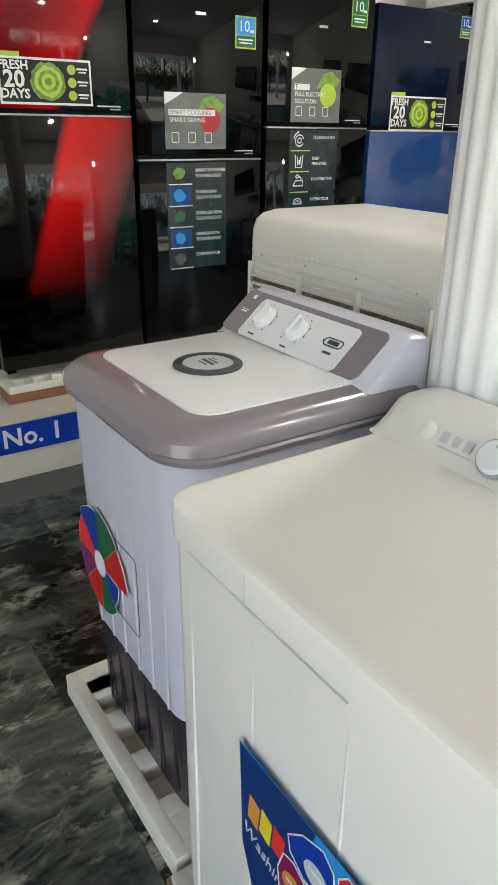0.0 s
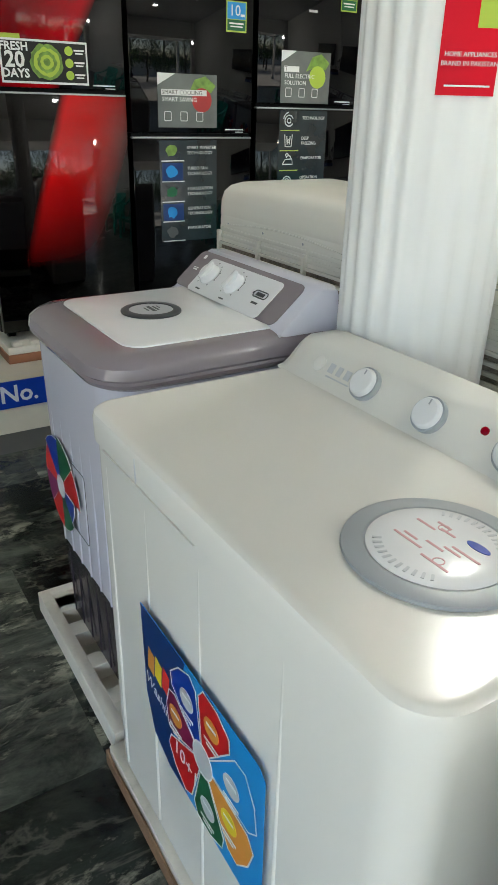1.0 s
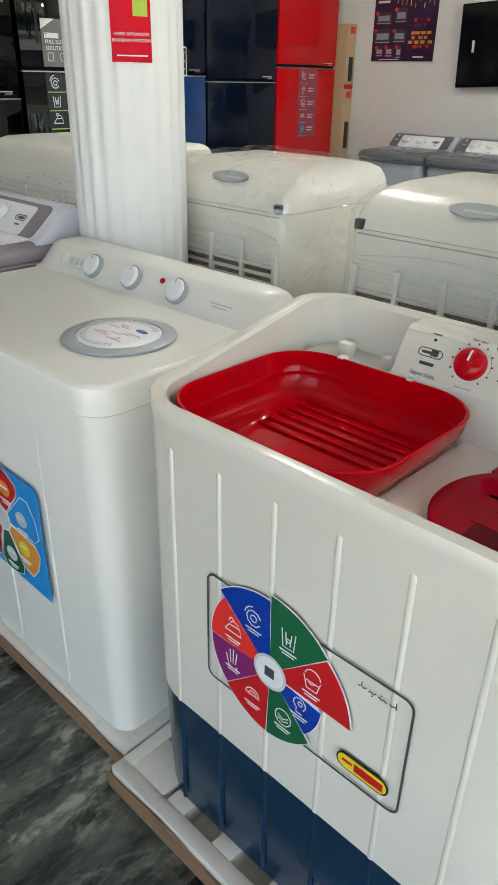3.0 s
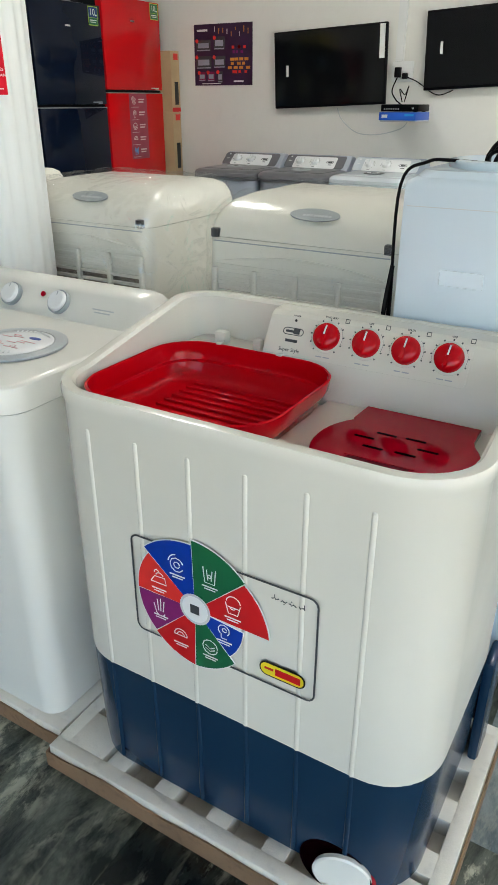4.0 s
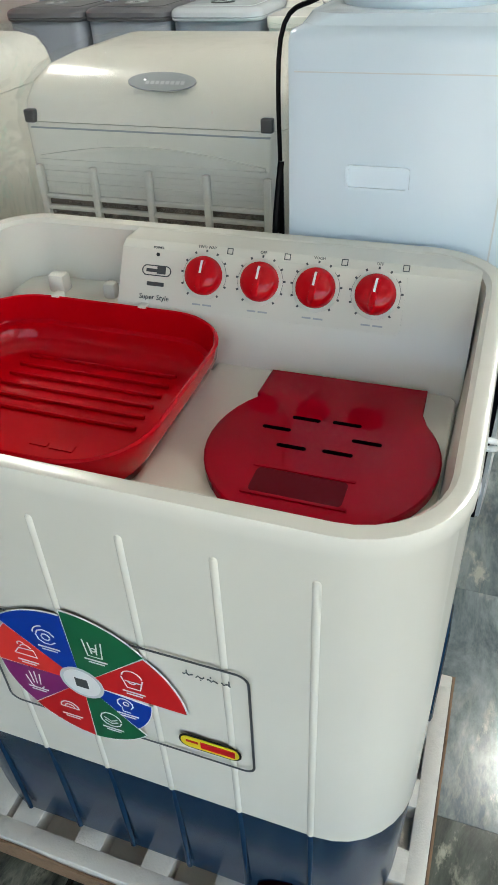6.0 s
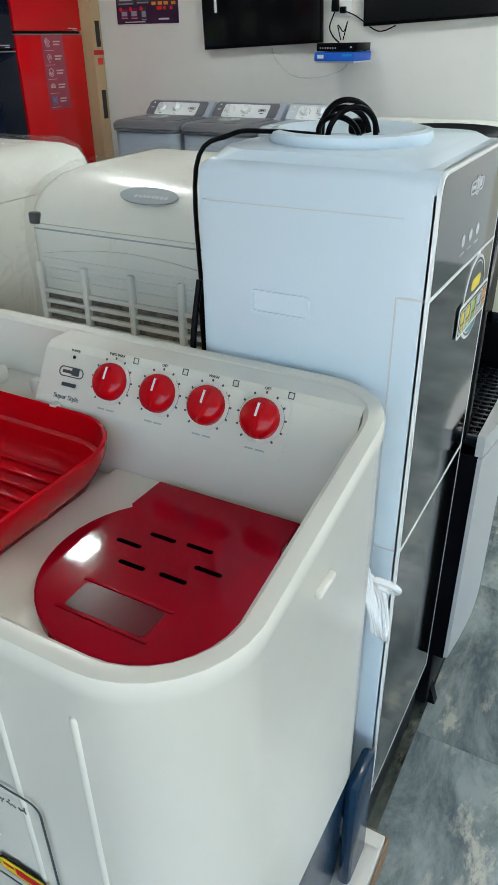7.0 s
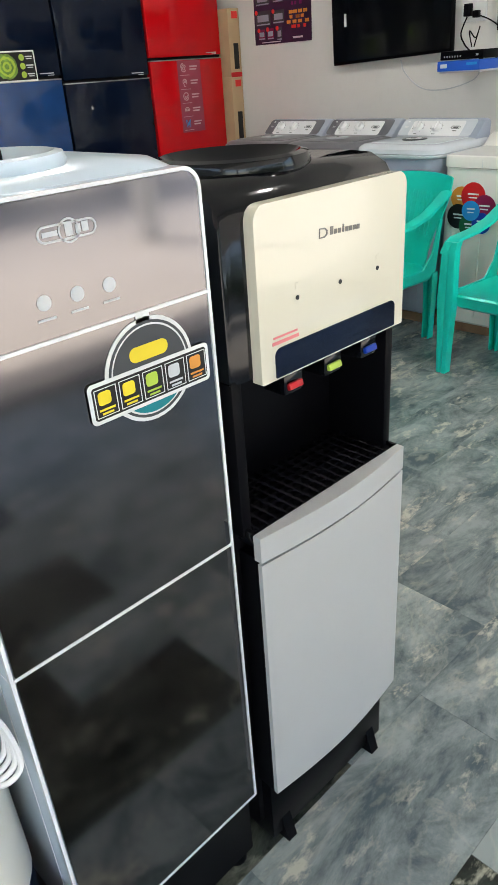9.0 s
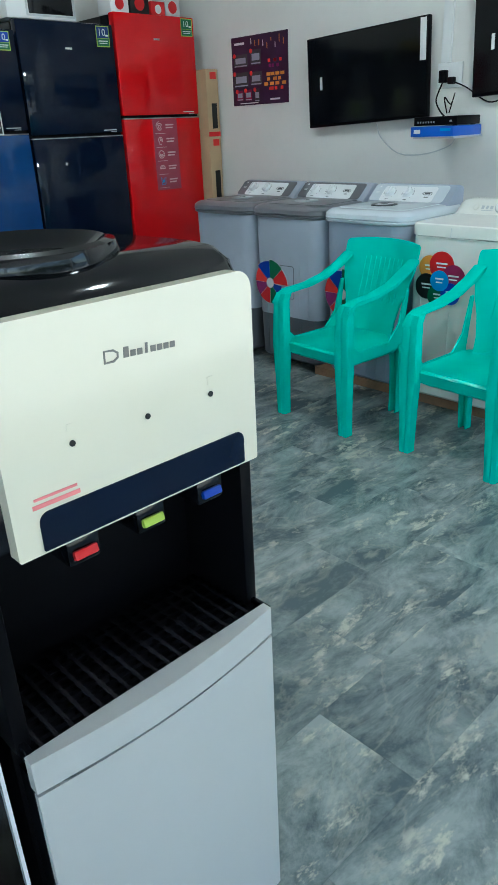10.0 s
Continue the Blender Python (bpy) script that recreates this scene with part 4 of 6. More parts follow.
def pillow_washer(m, name_label, low=PLUM, lidm=MAUVE, body=LAVENDER, inset=WHITE, sticker=True, group=""):
    """A single washer with a rounded coloured lid and a raised panel with two knobs."""
    w = thing("washing_machine", name_label, "washing machine", m, group)
    X0, X1, Y0, Y1 = -0.285, 0.29, -0.275, 0.28
    R = (0.09, 0.05, 0.05, 0.09)
    lv = lambda z, d, f=0.0: (z, X0 + d - f, X1 - d, Y0 + d, Y1 - d, tuple(max(0.01, q - d) for q in R))
    part("skirt", loft(rings_of([lv(0.05, 0.045), lv(0.07, 0.026), lv(0.20, 0.022), lv(0.335, 0.017)])), low, w, "dark lower body")
    part("body", loft(rings_of([lv(0.337, 0.015), lv(0.6, 0.010), lv(0.93, 0.004)])), body, w)
    for y in (0.17, 0.10, 0.03, -0.04, -0.11, -0.18):
        part("rib", rib(y, X0 + 0.009, 0.345, 0.90, 0.004), body, w)
        part("rib", rib(y, X0 + 0.019, 0.09, 0.33, 0.004), low, w)
    part("lid_frame", loft(rings_of([lv(0.928, 0.004), lv(0.936, -0.008, 0.004), lv(0.945, -0.010, 0.006), lv(0.95, -0.006, 0.004), lv(0.956, -0.010, 0.008), lv(0.978, -0.008, 0.006), lv(0.990, 0.002), lv(0.998, 0.02), lv(1.001, 0.05)], 10)), lidm, w, "rounded grey lid frame")
    part("lid", stack([(0.996, -0.215, 0.135, -0.222, 0.235, (0.05, 0.004, 0.004, 0.05)), (1.004, -0.213, 0.135, -0.220, 0.233, (0.05, 0.004, 0.004, 0.05)), (1.006, -0.20, 0.135, -0.207, 0.22, (0.045, 0.004, 0.004, 0.045))]), inset, w, "pale smooth lid")
    c = Matrix.Translation((-0.052, 0.022, 1.005))
    ring = part("lid_ring", moved(turned([(0.073, 0), (0.073, 0.005), (0.068, 0.008), (0.055, 0.008), (0.052, 0.004)], 40), c), INKGREY if sticker and not group else GREYP, w, "dark grey ring on the lid")
    part("lid_badge", moved(turned([(0.053, 0), (0.053, 0.006), (0.04, 0.007), (0.0, 0.0075)], 40, True, False), c), LTGREY, ring)
    part("badge_bars", bars([(0, 0.012, 0.035, 0.005), (0, 0.0, 0.045, 0.009), (0, -0.013, 0.03, 0.004), (-0.01, 0.022, 0.02, 0.003)], c @ pose(0, 0, 0.0073, 0, 0, -90), 0.0006), INKGREY, ring)
    # raised panel
    prof = [(0.128, 0.995), (0.135, 1.006), (0.228, 1.086), (0.245, 1.094), (0.288, 1.090), (0.288, 0.93), (0.15, 0.93)]
    part("hood", loft([[(x, y, z - dz * (z > 1.0)) for x, z in prof] for y, dz in ((-0.268, 0.02), (-0.262, 0.008), (-0.245, 0.0), (0.262, 0.0), (0.276, 0.008), (0.282, 0.02))]), body, w, "raised control hood")
    P = lambda y, d=0.0: face_x(0.1815 - d * 0.652, y, 1.046 + d * 0.758, 49.3)
    part("hood_band", plate(rr(-0.275, 0.225, -0.061, 0.064, 0.02), P(0.0), 0.002), lidm, w, "grey band on the hood")
    part("panel_plate", plate(rr(-0.20, 0.155, -0.063, 0.05, 0.015), P(0.0, 0.002), 0.0014), WHITE, w, "white printed control plate")
    for y in (0.150, 0.024):
        knob(w, P(y, 0.0034), 0.030, 0.018, WHITE, LTGREY, "knob", "white ridged knob")
        ticks(w, P(y, 0.0034), 0.038, 9)
        part("print", bars([(0, -0.05, 0.022, 0.004)], P(y, 0.0036)), INKGREY, w)
    part("badge", ring_line(rr(-0.03, 0.03, -0.011, 0.011, 0.0105), 0.003, P(-0.105, 0.0036)), INKGREY, w)
    part("badge_bars", bars([(0, 0, 0.034, 0.010), (0.002, -0.026, 0.026, 0.006), (-0.03, 0.0, 0.006, 0.006)], P(-0.105, 0.0036)), INKGREY, w)
    part("print", bars([(0, 0, 0.022, 0.004), (0.0, 0.006, 0.028, 0.002), (0.0, 0.045, 0.012, 0.012)], P(0.237, 0.0026)), INKLIGHT, w)
    if sticker:
        F = lambda y, z, d=0.0: face_x(X0 + 0.0035 - d, y, z)
        part("outline", ring_line(rr(-0.14, 0.14, -0.10, 0.10, 0.015), 0.003, F(0.068, 0.553)), INKGREY, w, "thin dark printed frame")
        wheel_sticker(w, F(0.128, 0.535, 0.001), 0.95, False)
    return w


red_twin_tub(pose(0.705, -0.535, 0))
packing(0.372, 0.985, -0.990, -0.060, "white foam tray in a carton base under the ivory washer", (-0.12, 0.02, 0.17), (0.285, 0.145, 0.005, -0.135, -0.275), (-0.228, 0.274, -0.38, 0.385))
wB = white_twin_tub(pose(0.712, 0.412, 0), "cream twin-tub washing machine with white knobs and blue sticker")
pinwheel_sticker(wB, -0.285)
packing(0.42, 1.0, -0.052, 0.868, "foam tray in a carton base under the cream washer", (-0.1, 0.1), (), (-0.24, 0.25, -0.40, 0.40), 0.06)
wA = pillow_washer(pose(0.777, 1.192, 0), "lavender washing machine with mauve grey lid and plum base")
packing(0.442, 1.07, 0.885, 1.53, "white notched foam tray under the lavender washer", (-0.1, 0.1), (0.24, 0.10, -0.05, -0.2), (-0.22, 0.25, -0.285, 0.25), 0.068, False)


# ---- water dispensers ----
def floor_dispenser_smoked(m):
    """A tall white dispenser with a smoked mirror front in three panels."""
    d = thing("water_dispenser", "white water dispenser with smoked mirror front panels", "water dispenser", m)
    X0, X1, Y0, Y1, T = -0.189, 0.189, -0.166, 0.168, 1.338
    rim = lambda ins, y, z0, z1, r: [(x, y, z) for x, z in rr(X0 + ins, X1 - ins, z0 + ins, z1 - ins, r)]
    part("body", loft([rim(0.0, Y0, 0.182, T, 0.022), rim(0, Y0 + 0.02, 0.182, T, 0.022), rim(0, Y1 - 0.02, 0.182, T, 0.02), rim(0.008, Y1, 0.182, T, 0.02)]), COOLWHITE, d)
    part("base", join(box(X0 + 0.012, X1 - 0.012, Y0 + 0.02, Y1 - 0.01, 0.028, 0.184), box(X0 + 0.012, X1 - 0.012, Y0 + 0.008, Y0 + 0.022, 0.022, 0.181)), BLACK, d, "black base skirt")
    for x in (X0 + 0.04, X1 - 0.04):
        for y in (Y0 + 0.03, Y1 - 0.04):
            part("foot", moved(turned([(0.022, 0), (0.022, 0.01), (0.012, 0.03)], 16), Matrix.Translation((x, y, 0))), BLACK, d)
    yf = Y0 - 0.002
    for nm, z0, z1, rs in (("top_panel", 1.189, T - 0.004, (0.002, 0.002, 0.022, 0.022)), ("middle_panel", 0.792, 1.1838, 0.002), ("bottom_panel", 0.196, 0.7866, 0.002)):
        part(nm, prism(rr(X0 + 0.007, X1 - 0.007, z0, z1, rs), yf - 0.003, yf + 0.004, "y"), SMOKE, d, "smoked mirror glass panel")
    # white trims
    part("front_trim", join(moved(ring_line(rr(X0, X1, 0.188, T, (0.004, 0.004, 0.025, 0.025)), 0.0048, Matrix.Identity(4), 0.008), face_y(0, Y0 + 0.003, 0)),
                            box(X0 + 0.004, X1 - 0.004, yf - 0.004, yf + 0.004, 1.1842, 1.1885), box(X0 + 0.004, X1 - 0.004, yf - 0.004, yf + 0.004, 0.787, 0.7915)), WHITE, d, "thin white trim between the panels")
    part("side_seam", join(box(X0 - 0.0008, X0 + 0.002, Y0 + 0.036, Y0 + 0.0385, 0.185, 1.186), box(X0 - 0.0008, X0 + 0.002, Y0, Y0 + 0.037, 1.184, 1.187), box(X0 - 0.0008, X0 + 0.002, Y0, Y0 + 0.037, 0.787, 0.790),
                           box(X0 - 0.0008, X0 + 0.002, Y0 + 0.037, Y1 - 0.01, 1.283, 1.2845)), LTGREY, d)
    # side grip recess
    h = part("side_grip", moved(ring_line(rr(-0.045, 0.045, -0.017, 0.017, 0.006), 0.004, Matrix.Identity(4), 0.004), face_x(X0 + 0.0005, 0.037, 1.151)), COOLWHITE, d)
    part("grip_recess", moved(prism(rr(-0.041, 0.041, -0.013, 0.013, 0.004), 0.0, 0.0012), face_x(X0 + 0.0005, 0.037, 1.151)), COOLWHITE, h)
    # bottle seat
    part("top_plate", stack([(T - 0.004, X0 + 0.01, X1 - 0.01, Y0 + 0.012, Y1 - 0.012, 0.02), (T + 0.010, X0 + 0.02, X1 - 0.02, Y0 + 0.03, Y1 - 0.018, 0.05)]), COOLWHITE, d)
    part("bottle_seat", moved(turned([(0.116, 0), (0.118, 0.010), (0.115, 0.018), (0.105, 0.020), (0.09, 0.012), (0.065, -0.002)], 48), Matrix.Translation((-0.012, 0.014, T + 0.006))), COOLWHITE, d, "round pale blue-white bottle seat")
    for k, (ox, oy, wd, ht, lean) in enumerate(((0.0, 0.0, 0.042, 0.044, 0.010), (-0.012, -0.008, 0.036, 0.037, -0.006), (-0.028, 0.004, 0.030, 0.024, 0.014), (0.004, 0.010, 0.038, 0.034, 0.004))):
        arch = [(ox - 0.012 + 0.66 * wd * math.cos(math.pi * j / 8) + lean * math.sin(math.pi * j / 8), oy + 0.016 - 0.75 * wd * math.cos(math.pi * j / 8) + lean * math.sin(math.pi * j / 8), T + 0.016 + ht * math.sin(math.pi * j / 8)) for j in range(9)]
        part("power_cord", tube(arch, 0.0042), BLACK, d, "looped black power cord")
    part("power_cord", tube([(-0.05, 0.05, T + 0.018), (-0.09, 0.11, T + 0.024), (-0.13, 0.145, T + 0.022), (-0.16, 0.185, T - 0.02), (-0.15, 0.19, 1.1), (-0.14, 0.19, 0.8), (-0.13, 0.19, 0.3)], 0.0034), BLACK, d, "hanging black power cord")
    part("cord_loop", tube([(-0.165, 0.185, 1.16), (-0.185, 0.19, 1.05), (-0.175, 0.19, 0.92), (-0.155, 0.19, 0.90), (-0.15, 0.19, 1.0), (-0.16, 0.188, 1.15)], 0.005), BLACK, d)
    part("plug", join(box(0.012, 0.036, 0.005, 0.03, T + 0.012, T + 0.034, 0.006)), BLACK, d)
    # control symbols and badge on the top panel
    S = lambda x, z: face_y(x, yf - 0.0032, z)
    for x in (-0.0425, -0.0015, 0.0405):
        part("light_symbol", plate(circle(x, 0, 0.0085, 20), S(0.0, 1.229), 0.0006), LTGREY, d)
        part("print", bars([(x, -0.018, 0.022, 0.0025)], S(0.0, 1.229)), LTGREY, d)
    part("badge", join(ring_line(rr(-0.036, 0.036, -0.009, 0.009, 0.0088), 0.0022, S(0.0, 1.296)), ring_line(circle(0.002, 0.0, 0.013, 20), 0.002, S(0.0, 1.296)), bars([(-0.021, 0, 0.018, 0.005), (0.002, 0.001, 0.009, 0.013), (0.013, 0.0, 0.006, 0.009), (0.022, 0.001, 0.008, 0.010)], S(0.0, 1.296))), LTGREY, d, "silver maker's badge")
    # round feature sticker
    st = part("sticker", join(plate(circle(0, 0, 0.067, 40), S(0.080, 1.114), 0.0012), plate(rect(-0.012, 0.008, 0.06, 0.074), S(0.080, 1.114), 0.0012)), INKLIGHT, d, "round sticker crossed by a strip of pictures")
    part("sticker_top", plate(sector(0, 0, 0.0, 0.056, 0, 180, 24), S(0.080, 1.114) @ pose(0, 0, 0.0012), 0.0006), INKGREY, st)
    part("sticker_low", plate(sector(0, 0, 0.0, 0.056, 180, 360, 24), S(0.080, 1.114) @ pose(0, 0, 0.0012), 0.0006), INKTEAL, st)
    part("sticker_rim", ring_line(circle(0, 0, 0.062, 40), 0.0035, S(0.080, 1.114) @ pose(0, 0, 0.0012), 0.0006), INKGREY, st)
    part("sticker_badge", plate(rr(-0.029, 0.029, 0.015, 0.034, 0.009), S(0.080, 1.114) @ pose(0, 0, 0.0018), 0.0006), INKYELLOW, st)
    strip = part("picture_strip", plate(rr(-0.094, 0.092, -0.043, 0.009, 0.007), S(0.080, 1.114) @ pose(0, 0, 0.0024, 0, 0, 0), 0.0008), INKLIGHT, st)
    part("strip_field", plate(rr(-0.089, 0.087, -0.038, 0.004, 0.004), S(0.080, 1.114) @ pose(0, 0, 0.0032), 0.0006), INKBLACK, strip)
    for k, c in enumerate((INKYELLOW, INKYELLOW, INKLIME, LTGREY, INKORANGE)):
        x = -0.071 + 0.0352 * k
        part("picture", join(ring_line(rect(x - 0.0155, x + 0.0155, -0.035, 0.001), 0.0013, S(0.080, 1.114) @ pose(0, 0, 0.0038), 0.0005)), INKLIGHT, strip)
        part("picture_mark", join(plate(rr(x - 0.011, x + 0.007, -0.020, -0.003, 0.004, 3), S(0.080, 1.114) @ pose(0, 0, 0.0038), 0.0005), bars([(x, -0.026, 0.022, 0.0025), (x, -0.031, 0.016, 0.0025)], S(0.080, 1.114) @ pose(0, 0, 0.0038), 0.0005)), c, strip)
    return d


def floor_dispenser_black(m):
    """A black dispenser with a champagne upper panel, drip tray and silver door."""
    d = thing("water_dispenser", "black water dispenser with champagne panel and silver lower door", "water dispenser", m)
    X0, X1, Y1, T = -0.196, 0.19, 0.17, 1.305
    Y0 = -0.115
    part("body", box(X0, X1, Y0 + 0.012, Y1, 0.06, 0.786, 0.006), BLACK, d)
    part("side_cheek", box(X0, X0 + 0.02, Y0 - 0.008, Y1, 0.7865, 1.05, 0.003), BLACK, d)
    part("side_cheek", box(X1 - 0.02, X1, Y0 - 0.008, Y1, 0.7865, 1.05, 0.003), BLACK, d)
    part("back_panel", box(X0 + 0.0205, X1 - 0.0205, Y0 + 0.12, Y1, 0.7865, 1.05), BLACK, d)
    prof = [(Y0 - 0.012, 1.045), (Y0 - 0.012, 1.270), (Y0 + 0.004, 1.293), (Y0 + 0.03, 1.306), (Y0 + 0.07, 1.308), (Y1 - 0.02, 1.304), (Y1, 1.29), (Y1, 1.045)]
    part("head", loft([[(x, y + (0.006 if abs(x) > 0.18 else 0) * (y < 0), z - dz * (z > 1.2)) for y, z in prof] for x, dz in ((X0, 0.014), (X0 + 0.006, 0.004), (X0 + 0.02, 0), (X1 - 0.02, 0), (X1 - 0.006, 0.004), (X1, 0.014))]), GLOSSBLACK, d, "glossy black rounded head")
    part("champagne_panel", prism(rr(X0 + 0.040, X1 - 0.008, 1.037, 1.281, (0.003, 0.003, 0.022, 0.022)), Y0 - 0.030, Y0 - 0.011, "y"), CHAMPAGNE, d, "glossy champagne front panel")
    part("panel_window", prism(rr(X0 + 0.068, X1 - 0.032, 1.040, 1.084, (0.002, 0.002, 0.012, 0.012)), Y0 - 0.0315, Y0 - 0.029, "y"), NAVYGLASS, d, "dark window strip")
    S = lambda x, z: face_y(x, Y0 - 0.0302, z)
    for x in (-0.078, 0.017, 0.109):
        part("pilot_hole", moved(turned([(0.0035, 0), (0.0035, 0.001)], 12), S(x, 1.146)), INKBLACK, d)
    part("print", bars([(-0.078, 0.014, 0.008, 0.009), (0.109, 0.014, 0.008, 0.009)], S(0, 1.149)), CHAMPAGNE, d)
    TAUPE = mat("taupe print", (0.17, 0.16, 0.14), 0.4)
    Q = S(-0.020, 1.2235) @ pose(0, 0, 0, 0, 0, -3)
    part("badge", ring_line([(-0.009, -0.007), (0.003, -0.007), (0.009, -0.003), (0.009, 0.003), (0.003, 0.007), (-0.009, 0.007)], 0.0024, Q), TAUPE, d, "grey maker's mark")
    for k in range(8):
        tall = k in (0, 3)
        part("badge_bar", bars([(0.0185 + 0.0087 * k, 0.0012 if tall else -0.001, 0.0032 if k == 3 else 0.0066, 0.0115 if tall else 0.0068)], Q), TAUPE, d)
    part("print", bars([(-0.105, 0, 0.055, 0.005), (-0.105, 0.008, 0.05, 0.003)], S(0, 1.092)), mat("pink red print", (0.7, 0.2, 0.2), 0.4), d)
    # taps with coloured levers
    for x, c, lab in ((-0.076, INKRED, "red"), (0.017, INKLIME, "lime green"), (0.110, INKBLUE, "blue")):
        tap = part("tap", box(x - 0.021, x + 0.021, Y0 - 0.016, Y0 + 0.03, 0.996, 1.034, 0.004), GLOSSBLACK, d, "black tap")
        part("lever", moved(box(-0.0150, 0.0150, -0.004, 0.004, -0.0055, 0.0055, 0.002), Matrix.Translation((x, Y0 - 0.018, 1.010)) @ pose(0, 0, 0, -18)), c, tap, lab + " lever")
    # drip tray
    part("tray_rim", join(box(X0 + 0.006, X1 - 0.006, Y0 - 0.040, Y0 + 0.115, 0.775, 0.792), box(X0 + 0.004, X0 + 0.012, Y0 - 0.041, Y0 + 0.115, 0.78, 0.802, 0.002), box(X1 - 0.012, X1 - 0.004, Y0 - 0.041, Y0 + 0.115, 0.78, 0.802, 0.002),
                          box(X0 + 0.013, X1 - 0.013, Y0 - 0.041, Y0 - 0.034, 0.78, 0.802, 0.002)), GLOSSBLACK, d, "black drip tray rim")
    for k in range(17):
        x = X0 + 0.024 + 0.0205 * k
        part("grille_slat", box(x - 0.0035, x + 0.0035, Y0 - 0.034, Y0 + 0.112, 0.792, 0.799, 0.0015), GRILLE, d)
    part("grille_bar", join(*[box(X0 + 0.014, X1 - 0.014, y - 0.003, y + 0.003, 0.7915, 0.7975) for y in (Y0 - 0.015, Y0 + 0.003, Y0 + 0.021, Y0 + 0.039, Y0 + 0.057, Y0 + 0.075, Y0 + 0.093)]), BLACK, d)
    arc = lambda z0, z1, bow, back=-0.02: loft([[(X0 + (X1 - X0 - 0.008) * k / 12, Y0 - 0.045 - bow * math.sin(math.pi * k / 12), z) for k in range(13)] + [(X1 - 0.008, Y0 - back, z), (X0, Y0 - back, z)] for z in (z0, z1)])
    part("door_top", arc(0.757, 0.803, 0.016, 0.030), SILVER, d, "silver bowed ledge over the door")
    part("door_back", box(X0 + 0.006, X1 - 0.006, Y0 - 0.036, Y0 + 0.0115, 0.197, 0.754), BLACK, d)
    part("door", arc(0.208, 0.752, 0.0145, 0.0365), SILVER, d, "silver bowed lower door")
    part("plinth", join(box(X0 + 0.012, X1 - 0.008, Y0 - 0.012, Y1, 0.018, 0.194, 0.004)), BLACK, d, "black plinth")
    for x in (X0 + 0.05, X1 - 0.05):
        part("foot", prism([(Y0 - 0.03, 0.0), (Y0 + 0.03, 0.0), (Y0 + 0.03, 0.03), (Y0 - 0.012, 0.06)], x - 0.012, x + 0.012, "x"), BLACK, d)
        part("foot", box(x - 0.012, x + 0.012, Y1 - 0.06, Y1 - 0.01, 0.0, 0.03), BLACK, d)
    part("bottle_seat", moved(turned([(0.118, 0), (0.120, 0.018), (0.116, 0.030), (0.105, 0.033), (0.09, 0.022), (0.065, 0.006)], 48), Matrix.Translation((-0.022, 0.03, 1.292))), GLOSSBLACK, d, "round glossy black bottle seat")
    return d


floor_dispenser_smoked(pose(1.1635, -0.781, 0))
floor_dispenser_black(pose(1.567, -0.832, 0))


# ---- air coolers ----
PAD = mat("brown cooling pad", (0.25, 0.205, 0.16), 0.95, vary=0.6, scale=70, bump=0.8, bump_scale=90)


